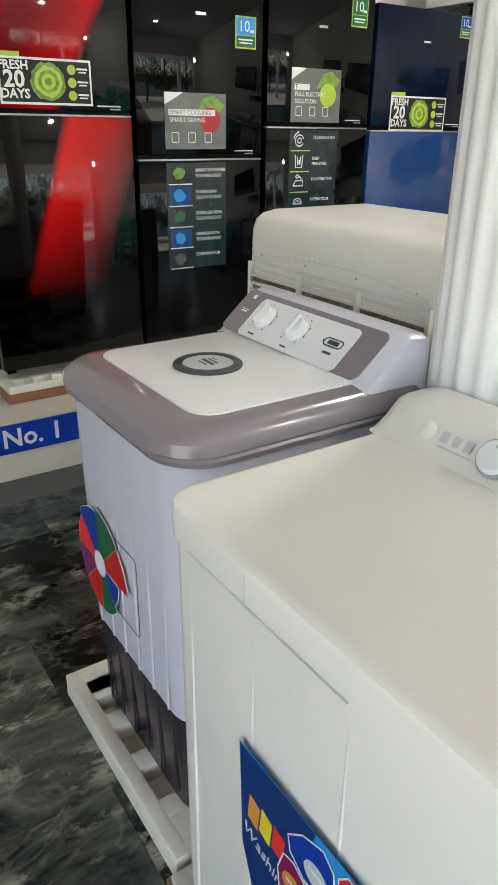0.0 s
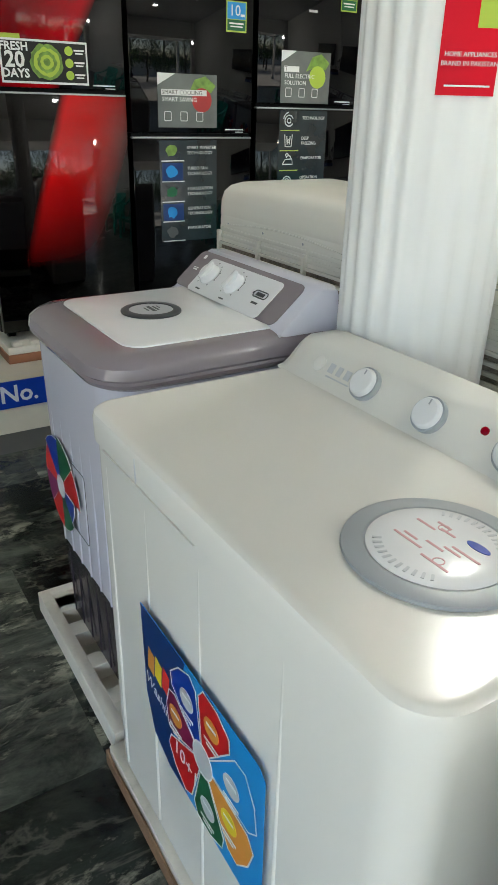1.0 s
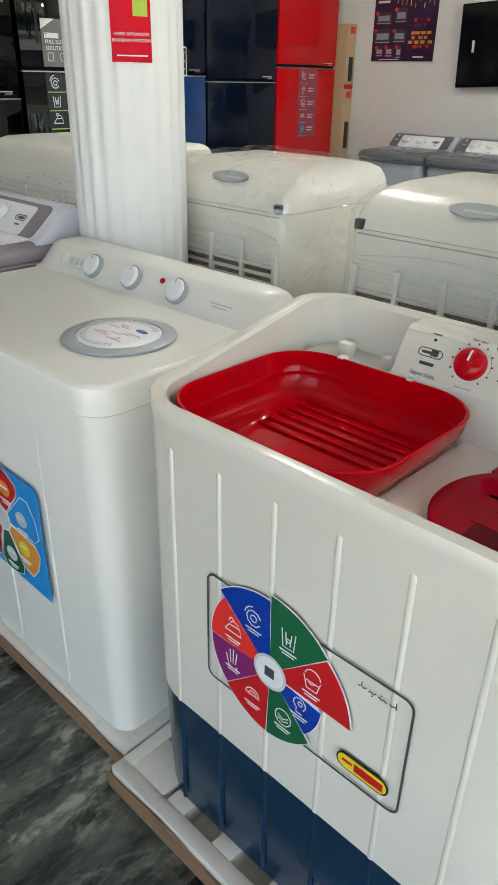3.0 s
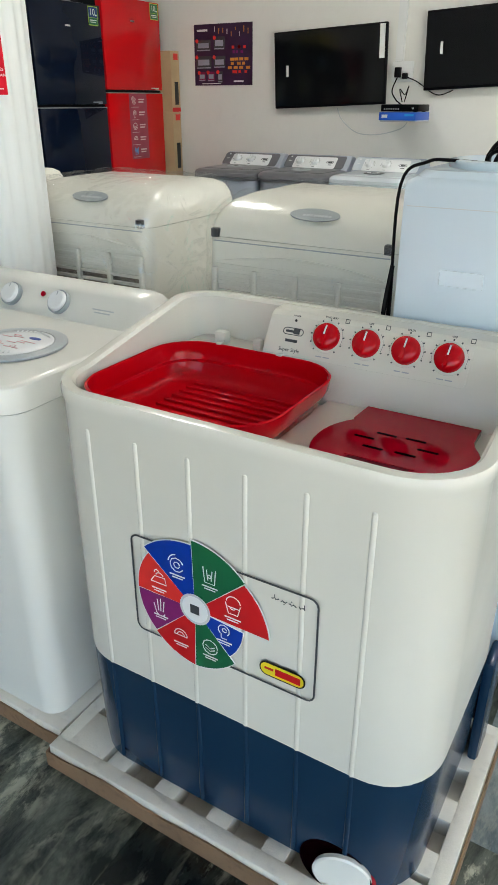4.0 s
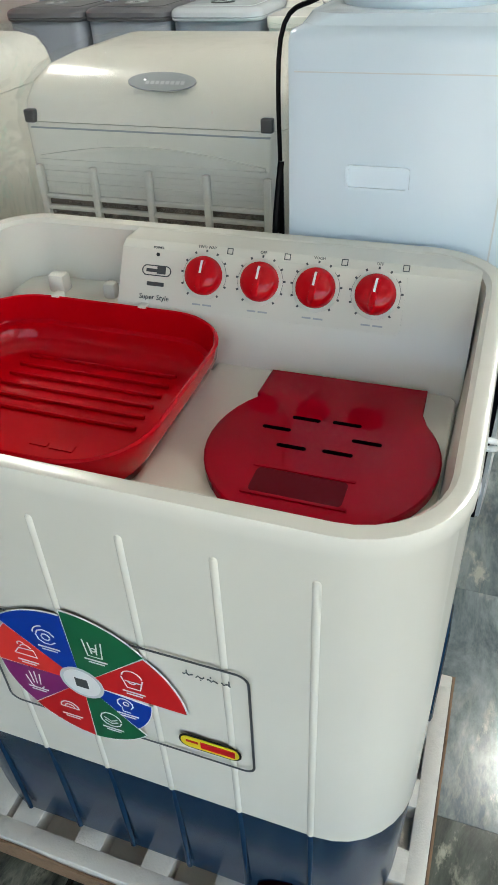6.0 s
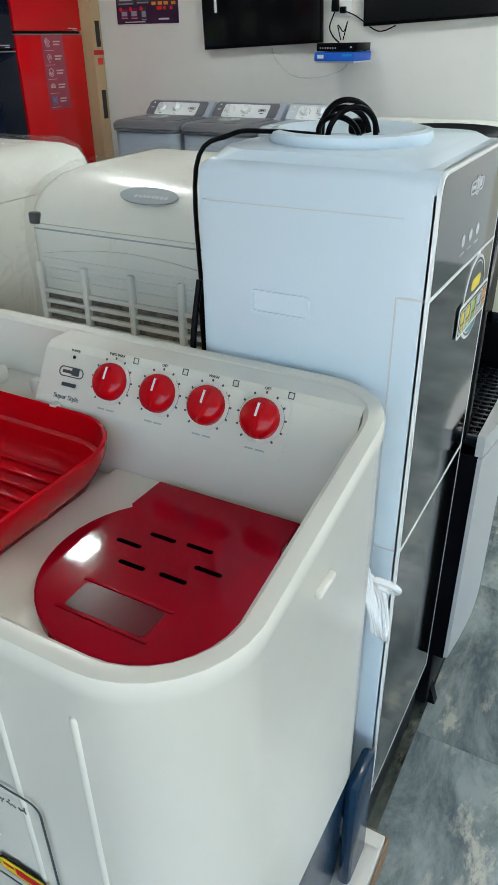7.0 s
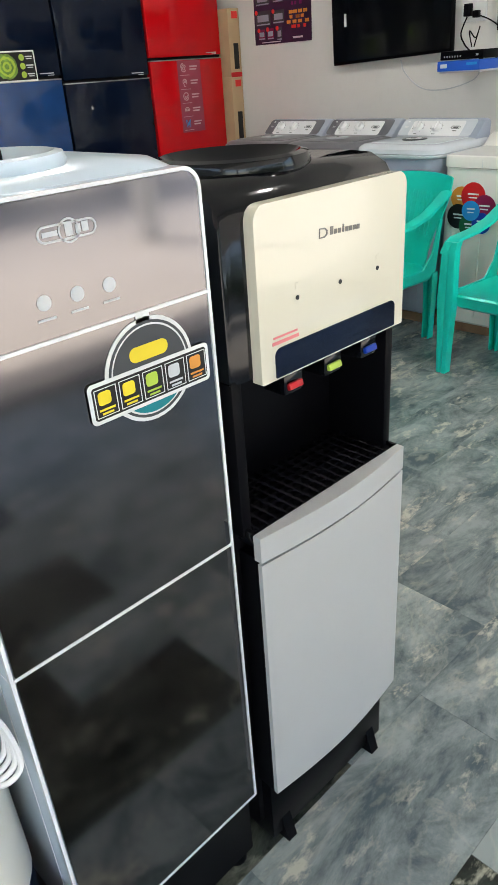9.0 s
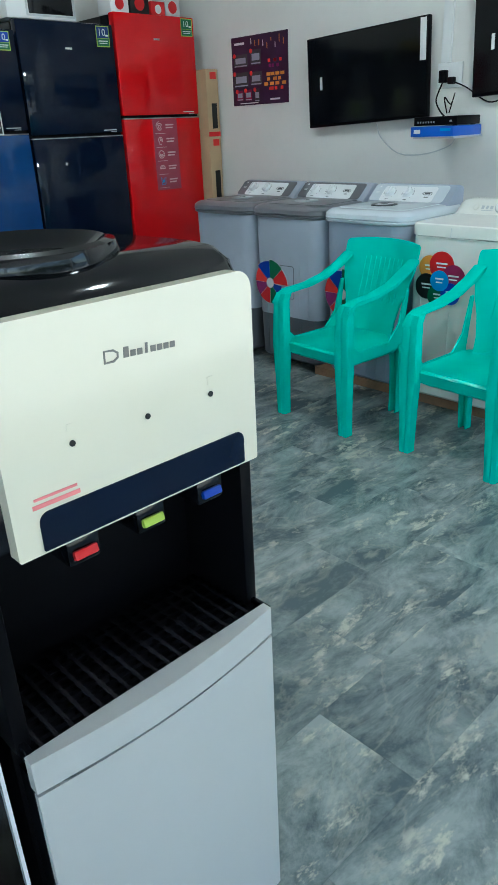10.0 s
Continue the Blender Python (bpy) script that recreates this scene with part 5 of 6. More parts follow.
def air_cooler(m, y_label, width=0.60, group="air coolers", film=True, seed=0, gt=0.965, shut=3, uprights=5, thin=False):
    """A wide plastic desert cooler with a grille, a domed top and clips, wrapped in clear film."""
    c = thing("air_cooler", y_label, "air cooler", m, group)
    hw = width / 2
    r = 0.045
    lv = lambda z, d, f=0.0: (z, -0.25 + d + f, 0.27 - d, -hw + d, hw - d, max(0.01, r - d))
    part("body", loft(rings_of([lv(0.03, 0.02), lv(0.06, 0.004), lv(1.10, 0.0), lv(1.112, 0.003)])), COOLERCREAM, c)
    part("dome", loft(rings_of([lv(1.114, 0.001), lv(1.15, 0.003, 0.012), lv(1.18, 0.012, 0.035), lv(1.205, 0.03, 0.07), lv(1.22, 0.06, 0.11), lv(1.227, 0.10, 0.13)] if film else [lv(1.112, 0.0), lv(1.16, 0.001, 0.002), lv(1.19, 0.006, 0.008), lv(1.208, 0.018, 0.02), lv(1.219, 0.04, 0.04), lv(1.224, 0.08, 0.07)], 10)), COOLERCREAM, c, "domed cream top")
    if film:
        badge = part("logo_plate", moved(plate(circle(0, 0, 0.075, 28, 0.024), Matrix.Identity(4), 0.003), face_x(-0.205, -0.03, 1.187, 56)), GREYP, c, "oval grey badge")
        part("badge_bars", moved(bars([(-0.03 + 0.011 * k, -0.004, 0.008, 0.008) for k in range(8)], Matrix.Identity(4), 0.0036, 0.003), face_x(-0.205, -0.03, 1.187, 56)), LTGREY, badge)
    for y in (-hw + 0.035, hw - 0.035) if film else ():
        part("clip", box(-0.258, -0.24, y - 0.012, y + 0.012, 1.112, 1.138, 0.003), INKGREY, c)
    # grille: dark pad behind horizontal and upright slats
    part("pad", box(-0.2512, -0.24, -hw + 0.034, hw - 0.034, gt - 0.66, gt), PAD, c, "brown fibre cooling pad")
    for k in range(27):
        z = gt - 0.025 * k
        part("slat", box(-0.262, -0.249, -hw + 0.03, hw - 0.03, z - 0.001, z + 0.0095, 0.003), COOLERCREAM, c)
    for k in range(1, shut + 1):
        part("shut_slat", box(-0.2528, -0.249, -hw + 0.035, hw - 0.035, gt + 0.024 * k - 0.002, gt + 0.024 * k + 0.011, 0.0015), COOLERCREAM, c)
    for k in range(uprights):
        y = -hw + 0.035 + (width - 0.07) * k / (uprights - 1)
        part("upright", box(-0.265, -0.249, y - 0.008, y + 0.008, gt - 0.66, gt + 0.024 * shut, 0.004), COOLERCREAM, c)
    if film:
        part("seam", box(-0.2515, -0.24, -hw + 0.03, hw - 0.03, 1.1005, 1.1035), GREYP, c)
    for k in range(0 if film else 4):
        part("screw", moved(turned([(0.004, 0), (0.004, 0.0015)], 10), face_x(-0.2505, -hw + 0.09 + (width - 0.18) * k / 3, 1.085)), GREYP, c)
    bow = [(-hw + 0.04 + (width - 0.08) * k / 14, gt + 0.024 * shut + 0.018 + 0.028 * math.sin(math.pi * k / 14)) for k in range(15)]
    part("grille_brow", prism(bow + [(hw - 0.04, gt + 0.024 * shut + 0.012)] + [(y, z - 0.006) for y, z in bow[::-1][1:-1]] + [(-hw + 0.04, gt + 0.024 * shut + 0.012)], -0.2545, -0.249, "x"), COOLERCREAM, c)
    part("side_handle", tube([(-0.10, hw, 1.05), (-0.10, hw + 0.03, 1.04), (-0.10, hw + 0.032, 0.95), (-0.10, hw, 0.92)], 0.006), WHITE, c)
    for x in (-0.2, 0.22):
        for y in (-hw + 0.05, hw - 0.05):
            part("foot", box(x - 0.02, x + 0.02, y - 0.02, y + 0.02, 0, 0.035), BLACK, c)
    if film:
        rows = []
        levels = ((0.42, -0.012, 0), (0.6, -0.008, 0), (0.8, -0.010, 0), (0.95, -0.008, 0), (1.06, -0.010, 0), (1.13, -0.008, 0.002), (1.17, 0.0, 0.02), (1.205, 0.015, 0.05), (1.23, 0.045, 0.09), (1.24, 0.09, 0.12))
        for n, (l0, l1) in enumerate(zip(levels, levels[1:])):
            for u in (0, 0.34, 0.67) if n < len(levels) - 2 else (0, 0.34, 0.67, 1):
                z, d, f = (p + (q - p) * u for p, q in zip(l0, l1))
                edge = rr(-0.27 + d + f, 0.27 - d, -hw + d, hw - d, max(0.02, 0.05 - d), 5)
                ring = []
                for (xa, ya), (xb, yb) in zip(edge, edge[1:] + edge[:1]):
                    m_ = max(1, int(math.hypot(xb - xa, yb - ya) / 0.035))
                    ring += [(xa + (xb - xa) * j / 12, ya + (yb - ya) * j / 12) for j in range(12)] if m_ > 3 else [(xa, ya)]
                v = lambda p, q: noise.noise(Vector((p * 16, z * 9, q + seed))) + 0.5 * noise.noise(Vector((p * 41, z * 26, q + 3 + seed)))
                rows.append([(x + 0.009 * v(y, 1.0) * (1 if x < 0 else -1), y + 0.011 * v(x, 5.0), z + 0.008 * noise.noise(Vector((x * 18, y * 18, 9.0 + seed)))) for x, y in ring])
        part("packing_film", loft(rows, False, True), THINFILM if thin else FILM, c, "crinkled clear packing film")
    return c


air_cooler(pose(1.585, -0.2, 0), "cream air cooler with oval badge, wrapped in clear film", seed=1, gt=0.955, thin=True)
air_cooler(pose(1.585, 0.61, 0), "cream air cooler under crinkled clear packing film", seed=7, gt=0.956)
air_cooler(pose(1.585, 1.56, 0), "wide cream air cooler with slatted grille and domed top", 0.86, film=False, gt=1.012, shut=2, uprights=4)


# ---- fluted column ----
def fluted(cx, cy, r, z0, z1, n=20, depth=0.009):
    pts = []
    for k in range(n * 8):
        a = 2 * math.pi * k / (n * 8)
        s = (k % 8) / 8
        pts.append((r - depth * max(0.0, math.sin(math.pi * min(1, s / 0.75))) ** 0.8 if s < 0.75 else r, a))
    return loft([[(cx + q * math.cos(a), cy + q * math.sin(a), z) for q, a in pts] for z in (z0, z1)])


col = solid("column", fluted(1.165, 0.785, 0.165, 0.0, CEIL, 22, 0.006), COLUMN, "white fluted round column with a red poster", "column", "structure")


# ---- fridges ----
def fridge(m, label, top, low, zj, h, w=0.69, handle=True, top_m=None):
    f = thing("refrigerator", label, "refrigerator", m, "row of refrigerators")
    hw = w / 2
    part("cabinet", box(-hw, hw, 0.07, 0.66, 0.02, h - 0.01, 0.008), GLOSSBLACK, f, "dark cabinet")
    part("lower_door", box(-hw + 0.002, hw - 0.002, 0.0, 0.066, 0.03, zj - 0.012, 0.007), low, f, "glossy lower door")
    part("upper_door", box(-hw + 0.002, hw - 0.002, 0.0, 0.066, zj + 0.012, h, 0.007), top, f, "glossy upper door")
    part("door_gap", box(-hw + 0.006, hw - 0.006, 0.02, 0.07, zj - 0.011, zj + 0.011), BLACK, f)
    part("gap_trim", box(-hw + 0.004, hw - 0.004, -0.002, 0.03, zj - 0.014, zj - 0.006, 0.001), STEEL, f, "thin metal edge between the doors")
    part("badge_bars", bars([(0.0, h - 0.16, 0.055, 0.012)], face_y(0, -0.0006, 0)), CHROME, f)
    part("print", bars([(hw - 0.11, zj + 0.03, 0.11, 0.006), (hw - 0.08, zj + 0.018, 0.05, 0.004)], face_y(0, -0.0006, 0)), LTGREY, f)
    for x in (-hw + 0.05, hw - 0.05):
        part("foot", box(x - 0.02, x + 0.02, 0.05, 0.09, 0, 0.03), BLACK, f)
    return f


FY, FZ = 3.224, 0.372
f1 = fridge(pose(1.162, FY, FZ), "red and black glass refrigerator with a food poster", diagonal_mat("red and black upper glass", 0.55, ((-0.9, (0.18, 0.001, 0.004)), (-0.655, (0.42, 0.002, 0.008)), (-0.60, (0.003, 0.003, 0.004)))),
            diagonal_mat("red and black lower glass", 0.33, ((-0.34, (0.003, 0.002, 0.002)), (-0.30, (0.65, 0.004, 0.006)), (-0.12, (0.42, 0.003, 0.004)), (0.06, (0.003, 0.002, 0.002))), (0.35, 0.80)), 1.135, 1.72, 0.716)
f2 = fridge(pose(1.888, FY, FZ), "black glass refrigerator with feature posters on its doors", BLACKGLASS, BLACKGLASS, 0.95, 1.72, 0.70)
f3 = fridge(pose(2.608, FY, FZ), "black glass refrigerator with a green apple poster", BLACKGLASS, BLACKGLASS, 1.10, 1.72, 0.69)
f4 = fridge(pose(3.363, FY, FZ), "navy refrigerator with blue lower door and food label", NAVYGLASS, BLUEGLASS, 1.09, 1.70, 0.775)
f5 = fridge(pose(4.143, FY, FZ), "navy black glass refrigerator", NAVYGLASS, NAVYGLASS, 1.055, 1.765, 0.755)
f6 = fridge(pose(4.91, FY, FZ), "bright red glass refrigerator with a feature strip", REDGLASS, REDGLASS, 1.165, 1.85, 0.745)
for k, (x, w) in enumerate(((1.162, 0.716), (1.888, 0.70), (2.608, 0.70), (3.363, 0.775), (4.143, 0.755), (4.91, 0.745))):
    th = thing("packing_base", "white foam blocks on brown board under a refrigerator", "packing base", pose(x, FY + 0.27, 0.264), "fridge bases")
    part("board", box(-w / 2 - 0.01, w / 2 + 0.004, -0.34, 0.34, 0.0, 0.045, 0.004), WOOD, th, "brown board")
    part("foam_block", join(box(-w / 2 - 0.006, w / 2, -0.335, 0.335, 0.0455, 0.085, 0.004), *[box(-w / 2 + 0.02 + 0.09 * j, -w / 2 + 0.07 + 0.09 * j, -0.336, -0.30, 0.085, 0.108, 0.006) for j in range(7)]), FOAM, th, "white foam block")
# raised platform with a printed strip
solid("platform", join(box(0.3, XW, 2.925, YB, -0.01, 0.264)), MARBLEWHITE, "cream tiled display platform under the fridges", "platform", "structure")
strip = solid("banner_strip", box(0.32, 3.2, 2.917, 2.9235, 0.128, 0.262), INKBLUE, "blue printed strip with white lettering on the platform", "banner")
part("print", text_bm("er No. 1", 0.118, face_y(0.955, 2.9165, 0.195), 0.0008, "RIGHT", 0.02), INKLIGHT, strip)


# ---- far washers along the wall ----
MIDGREY = mat("mid grey lid plastic", (0.15, 0.15, 0.165), 0.3)
PALEBLUE = mat("pale blue grey plastic", (0.40, 0.43, 0.50), 0.33)
wE = pillow_washer(pose(4.625, 1.985, 0), "blue-grey washing machine with dark grey lid", mat("dark grey base plastic", (0.10, 0.105, 0.12), 0.3), MIDGREY, PALEBLUE, MIDGREY, True, "washers by the wall")
copy_thing(wE, pose(4.625, 1.415, 0))
LIDBLUE = mat("very pale blue plastic", (0.60, 0.645, 0.69), 0.25)
pillow_washer(pose(4.625, 0.84, 0), "blue-grey washing machine with pale blue lid", BLUEGREY, LIDBLUE, BLUEGREY, LIDBLUE)
wH = white_twin_tub(pose(4.625, 0.09, 0.0), "white twin-tub washing machine with a cluster of round stickers")
for n, (x, y, s, c) in enumerate(((-0.06, 0.07, 0.06, INKORANGE), (0.01, 0.085, 0.07, INKRED), (0.08, 0.03, 0.065, INKMAROON), (-0.07, -0.025, 0.065, INKBLACK), (0.0, -0.07, 0.06, INKGREEN), (0.07, -0.05, 0.055, INKBLUE), (0.005, 0.01, 0.052, INKSKY))):
    k = part("round_sticker", plate(circle(x, y, s, 28), face_x(-0.288 - 0.001 * n, 0.25, 0.675), 0.0015), c, wH)
    part("sticker_mark", bars([(x, y + 0.01, s * 0.9, 0.008), (x, y - 0.008, s * 0.7, 0.006)], face_x(-0.2897 - 0.001 * n, 0.25, 0.675)), INKLIGHT, k)
solid("plinth", box(4.37, 5.2, -0.5, 1.2, 0.0, 0.05), CARTON, "low wooden board under the far washing machines", "board", "structure")


# ---- screens and small things on the wall ----
def screen(m, w, h):
    s = thing("television", "black wall-mounted flat television with small white tags", "television", m, "televisions")
    part("bezel", box(-0.045, -0.005, -w / 2, w / 2, 0, h, 0.006), BLACK, s, "black frame")
    part("display", box(-0.0475, -0.044, -w / 2 + 0.01, w / 2 - 0.01, 0.018, h - 0.01), GLOSSBLACK, s, "dark switched-off display")
    part("tag", box(-0.0485, -0.047, w / 2 - 0.132, w / 2 - 0.112, 0.235, 0.315), INKLIGHT, s)
    part("label_strip", box(-0.049, -0.047, -w / 2 + 0.012, -w / 2 + 0.055, h - 0.24, h - 0.012), INKLIGHT, s, "white printed label strip")
    part("bracket", box(-0.01, 0.022, -0.2, 0.2, 0.15, 0.40), STEEL, s)
    return s


screen(Matrix.Translation((5.40, 1.612, 1.426)) @ pose(0, 0, 0, -2.3, 0, 0), 0.972, 0.56)
screen(Matrix.Translation((5.40, 0.335, 1.56)) @ pose(0, 0, 0, -2.6, 0, 0), 0.98, 0.52)
po = solid("wall_poster", box(5.433, 5.4385, 2.372, 2.966, 1.59, 2.062), mat("dark purple poster", (0.035, 0.012, 0.05), 0.35, vary=0.3, scale=9), "dark purple price poster on the wall", "poster")


# ---- chairs ----
def arm_chair(m):
    """A moulded stacking chair: bowed back, looped arms that run down into broad legs."""
    c = thing("plastic_chair", "teal green moulded plastic armchair", "chair", m, "plastic chairs")
    part("seat", stack([(0.335, -0.20, 0.19, -0.195, 0.195, 0.05), (0.35, -0.222, 0.20, -0.215, 0.215, 0.05), (0.398, -0.232, 0.21, -0.222, 0.222, 0.05), (0.408, -0.222, 0.20, -0.212, 0.212, 0.05), (0.396, -0.18, 0.17, -0.17, 0.17, 0.06)], 6), TEAL, c)
    rows = []
    for z, hw, lean in ((0.375, 0.165, 0.16), (0.48, 0.165, 0.185), (0.58, 0.185, 0.205), (0.66, 0.215, 0.225), (0.74, 0.232, 0.245), (0.82, 0.238, 0.265), (0.855, 0.236, 0.275), (0.864, 0.225, 0.278)):
        ys = [hw * (-1 + k / 7) for k in range(15)]
        front = [(lean + 0.055 * (1 - (y / hw) ** 2), y, z + (0.010 * (1 - (y / hw) ** 2) if z > 0.8 else 0)) for y in ys]
        rear = [(x + 0.012, y, z_) for x, y, z_ in front[::-1]]
        rows.append(front + rear)
    back = part("backrest", loft(rows), TEAL, c)
    for k in range(9):
        y = -0.12 + 0.03 * k
        part("back_groove", loft([[(lean + 0.0535 * (1 - (y / hw) ** 2) + dx, y + dy, z) for dx, dy in ((0, -0.003), (-0.004, 0), (0, 0.003))] for z, hw, lean in ((0.56, 0.18, 0.20), (0.66, 0.215, 0.225), (0.78, 0.235, 0.255))]), TEAL, back)
    for sy in (-1, 1):
        arm = [(-0.255, 0.40), (-0.262, 0.52), (-0.258, 0.60), (-0.235, 0.645), (-0.19, 0.662), (-0.05, 0.672), (0.08, 0.70), (0.18, 0.745), (0.26, 0.79)]
        part("armrest", loft([[(x - 0.006 * (k < 3), sy * (0.218 + 0.010 * math.sin(math.pi * min(1, k / 7))) + dy, z + dz) for dy, dz in
                              (((-0.032, -0.010), (0.0, -0.004), (0.032, -0.012), (0.034, 0.004), (0.0, 0.012), (-0.032, 0.006)) if k > 2 else ((-0.036, 0), (0.0, 0.004), (0.036, 0), (0.036, 0.010), (0.0, 0.014), (-0.036, 0.010)))] for k, (x, z) in enumerate(arm[2:], 2)]), TEAL, c)
        leg = [(-0.236, 0.225, 0.0, 0.026), (-0.242, 0.222, 0.20, 0.033), (-0.246, 0.220, 0.38, 0.044), (-0.247, 0.219, 0.52, 0.038), (-0.243, 0.219, 0.62, 0.035), (-0.225, 0.219, 0.655, 0.033)]
        part("front_leg", loft([[(x + a * 0.9, sy * y + b_, z) for a, b_ in ((-0.02, -w), (-0.026, -w * 0.35), (-0.018, 0.0), (-0.026, w * 0.35), (-0.02, w), (0.03, w), (0.03, w - 0.008), (-0.008, w - 0.010), (-0.008, -w + 0.010), (0.03, -w + 0.008), (0.03, -w))] for x, y, z, w in leg]), TEAL, c, "", 50)
        rear_leg = [(0.20, 0.19, 0.0, 0.022), (0.195, 0.196, 0.22, 0.027), (0.185, 0.20, 0.385, 0.033)]
        part("back_leg", loft([[(x + a, sy * y + b_, z) for a, b_ in ((0.018, -w), (0.022, 0.0), (0.018, w), (-0.028, w), (-0.028, w - 0.008), (0.006, w - 0.010), (0.006, -w + 0.010), (-0.028, -w + 0.008), (-0.028, -w))] for x, y, z, w in rear_leg]), TEAL, c, "", 50)
        part("side_web", loft([[(x, sy * (0.216 + o), z) for x, z in ((-0.235, 0.35), (-0.24, 0.54), (-0.215, 0.47), (-0.15, 0.412), (0.08, 0.412), (0.155, 0.49), (0.205, 0.66), (0.225, 0.66), (0.185, 0.37))] for o in (0.0, 0.010)]), TEAL, c)
    return c


ch = arm_chair(pose(3.985, 0.66, 0, 0, 0, -4))
copy_thing(ch, pose(4.0, -0.12, 0, 0, 0, -3))
# ---- lamps ----
DIFFUSER = mat("lamp diffuser", (0.9, 0.9, 0.9), 0.5, vary=0.0, emit=(1, 0.97, 0.92), strength=120)
for x, y in ((2.8, 1.6), (2.8, -1.6)):
    lamp = thing("ceiling_lamp", "white square ceiling light panel", "ceiling lamp", pose(x, y, CEIL), "ceiling lamps")
    part("frame", join(box(-0.09, 0.09, -0.09, 0.09, -0.02, -0.001, 0.004)), WHITE, lamp)
    part("diffuser", box(-0.075, 0.075, -0.075, 0.075, -0.026, -0.02), DIFFUSER, lamp)
bulb = thing("hanging_bulb", "white bulb hanging on a wire from the ceiling", "bulb", pose(4.5, -1.9, CEIL))
part("wire", tube([(0, 0, 0), (0, 0, -0.5), (0, 0, -0.92)], 0.004, 6), BLACK, bulb)
part("glass", moved(turned([(0.012, 0.05), (0.02, 0.03), (0.045, -0.005), (0.05, -0.035), (0.036, -0.07), (0.0, -0.085)], 20, True, False), Matrix.Translation((0, 0, -0.96))), mat("bulb glass", (0.9, 0.9, 0.9), 0.4, vary=0.0, emit=(1, 0.98, 0.95), strength=60), bulb)


# ---- posters and stickers on the fridges ----
def G(fr, X, Z, d=0.0):
    """The front of a fridge at the shop's place X, Z."""
    return face_y(X - fr.location.x, -0.0012 - d, Z - FZ)


def food_label(fr, x0, x1, z0, z1):
    w, h = x1 - x0, z1 - z0
    M = lambda d: G(fr, x0, z0, d)
    lab = part("food_label", plate(rect(0, w, 0, h), M(0), 0.001), INKLIGHT, fr, "food label with a green lettuce")
    part("tab", plate(rect(0, w * 0.24, h, h * 1.10), M(0), 0.001), INKLIME, lab)
    part("field", plate(rect(w * 0.02, w * 0.98, h * 0.05, h * 0.95), M(0.001), 0.0006), INKBLACK, lab)
    part("print", text_bm("FRESH", h * 0.26, M(0.0016) @ pose(w * 0.16, h * 0.82, 0), bold=0.028), INKLIGHT, lab)
    part("print", text_bm("20", h * 0.5, M(0.0016) @ pose(w * 0.16, h * 0.52, 0), bold=0.028), INKLIGHT, lab)
    part("print", text_bm("DAYS", h * 0.28, M(0.0016) @ pose(w * 0.16, h * 0.22, 0), bold=0.028), INKLIGHT, lab)
    rng = random.Random(3)
    for r, c in ((0.42, LETTUCE), (0.33, INKLIME), (0.25, LETTUCE), (0.17, INKLIME), (0.09, LETTUCE)):
        ragged = [(w * 0.52 + h * r * (1 + rng.uniform(-0.09, 0.09)) * math.cos(2 * math.pi * k / 26), h * 0.5 + h * r * (1 + rng.uniform(-0.09, 0.09)) * math.sin(2 * math.pi * k / 26)) for k in range(26)]
        part("leaf", plate(ragged, M(0.0016 + 0.0004 * (0.45 - r) * 10), 0.0005), c, lab)
    for k in range(3):
        part("dot", plate(circle(w * 0.78, h * (0.22 + 0.28 * k), h * 0.11, 14), M(0.0016), 0.0005), INKLIME, lab)
        part("print", bars([(w * 0.9, h * (0.24 + 0.28 * k), w * 0.12, h * 0.04), (w * 0.9, h * (0.17 + 0.28 * k), w * 0.09, h * 0.03)], M(0.0016)), INKLIGHT, lab)


def warranty_sticker(fr, x0, x1, z0, z1, c=INKSKY):
    w, h = x1 - x0, z1 - z0
    st = part("warranty_sticker", plate(rect(0, w, 0, h), G(fr, x0, z0), 0.001), INKLIME, fr, "small blue and green sticker")
    part("field", plate(rect(w * 0.05, w * 0.95, h * 0.42, h * 0.96), G(fr, x0, z0, 0.001), 0.0005), c, st)
    part("field", plate(rect(w * 0.05, w * 0.95, h * 0.05, h * 0.40), G(fr, x0, z0, 0.001), 0.0005), INKGREEN, st)
    part("print", text_bm("10", h * 0.5, G(fr, x0, z0, 0.0015) @ pose(w * 0.42, h * 0.68, 0)), INKLIGHT, st)
    part("print", bars([(w * 0.5, h * 0.28, w * 0.7, h * 0.05), (w * 0.5, h * 0.18, w * 0.6, h * 0.04), (w * 0.8, h * 0.55, w * 0.2, h * 0.08)], G(fr, x0, z0, 0.0015)), INKLIGHT, st)


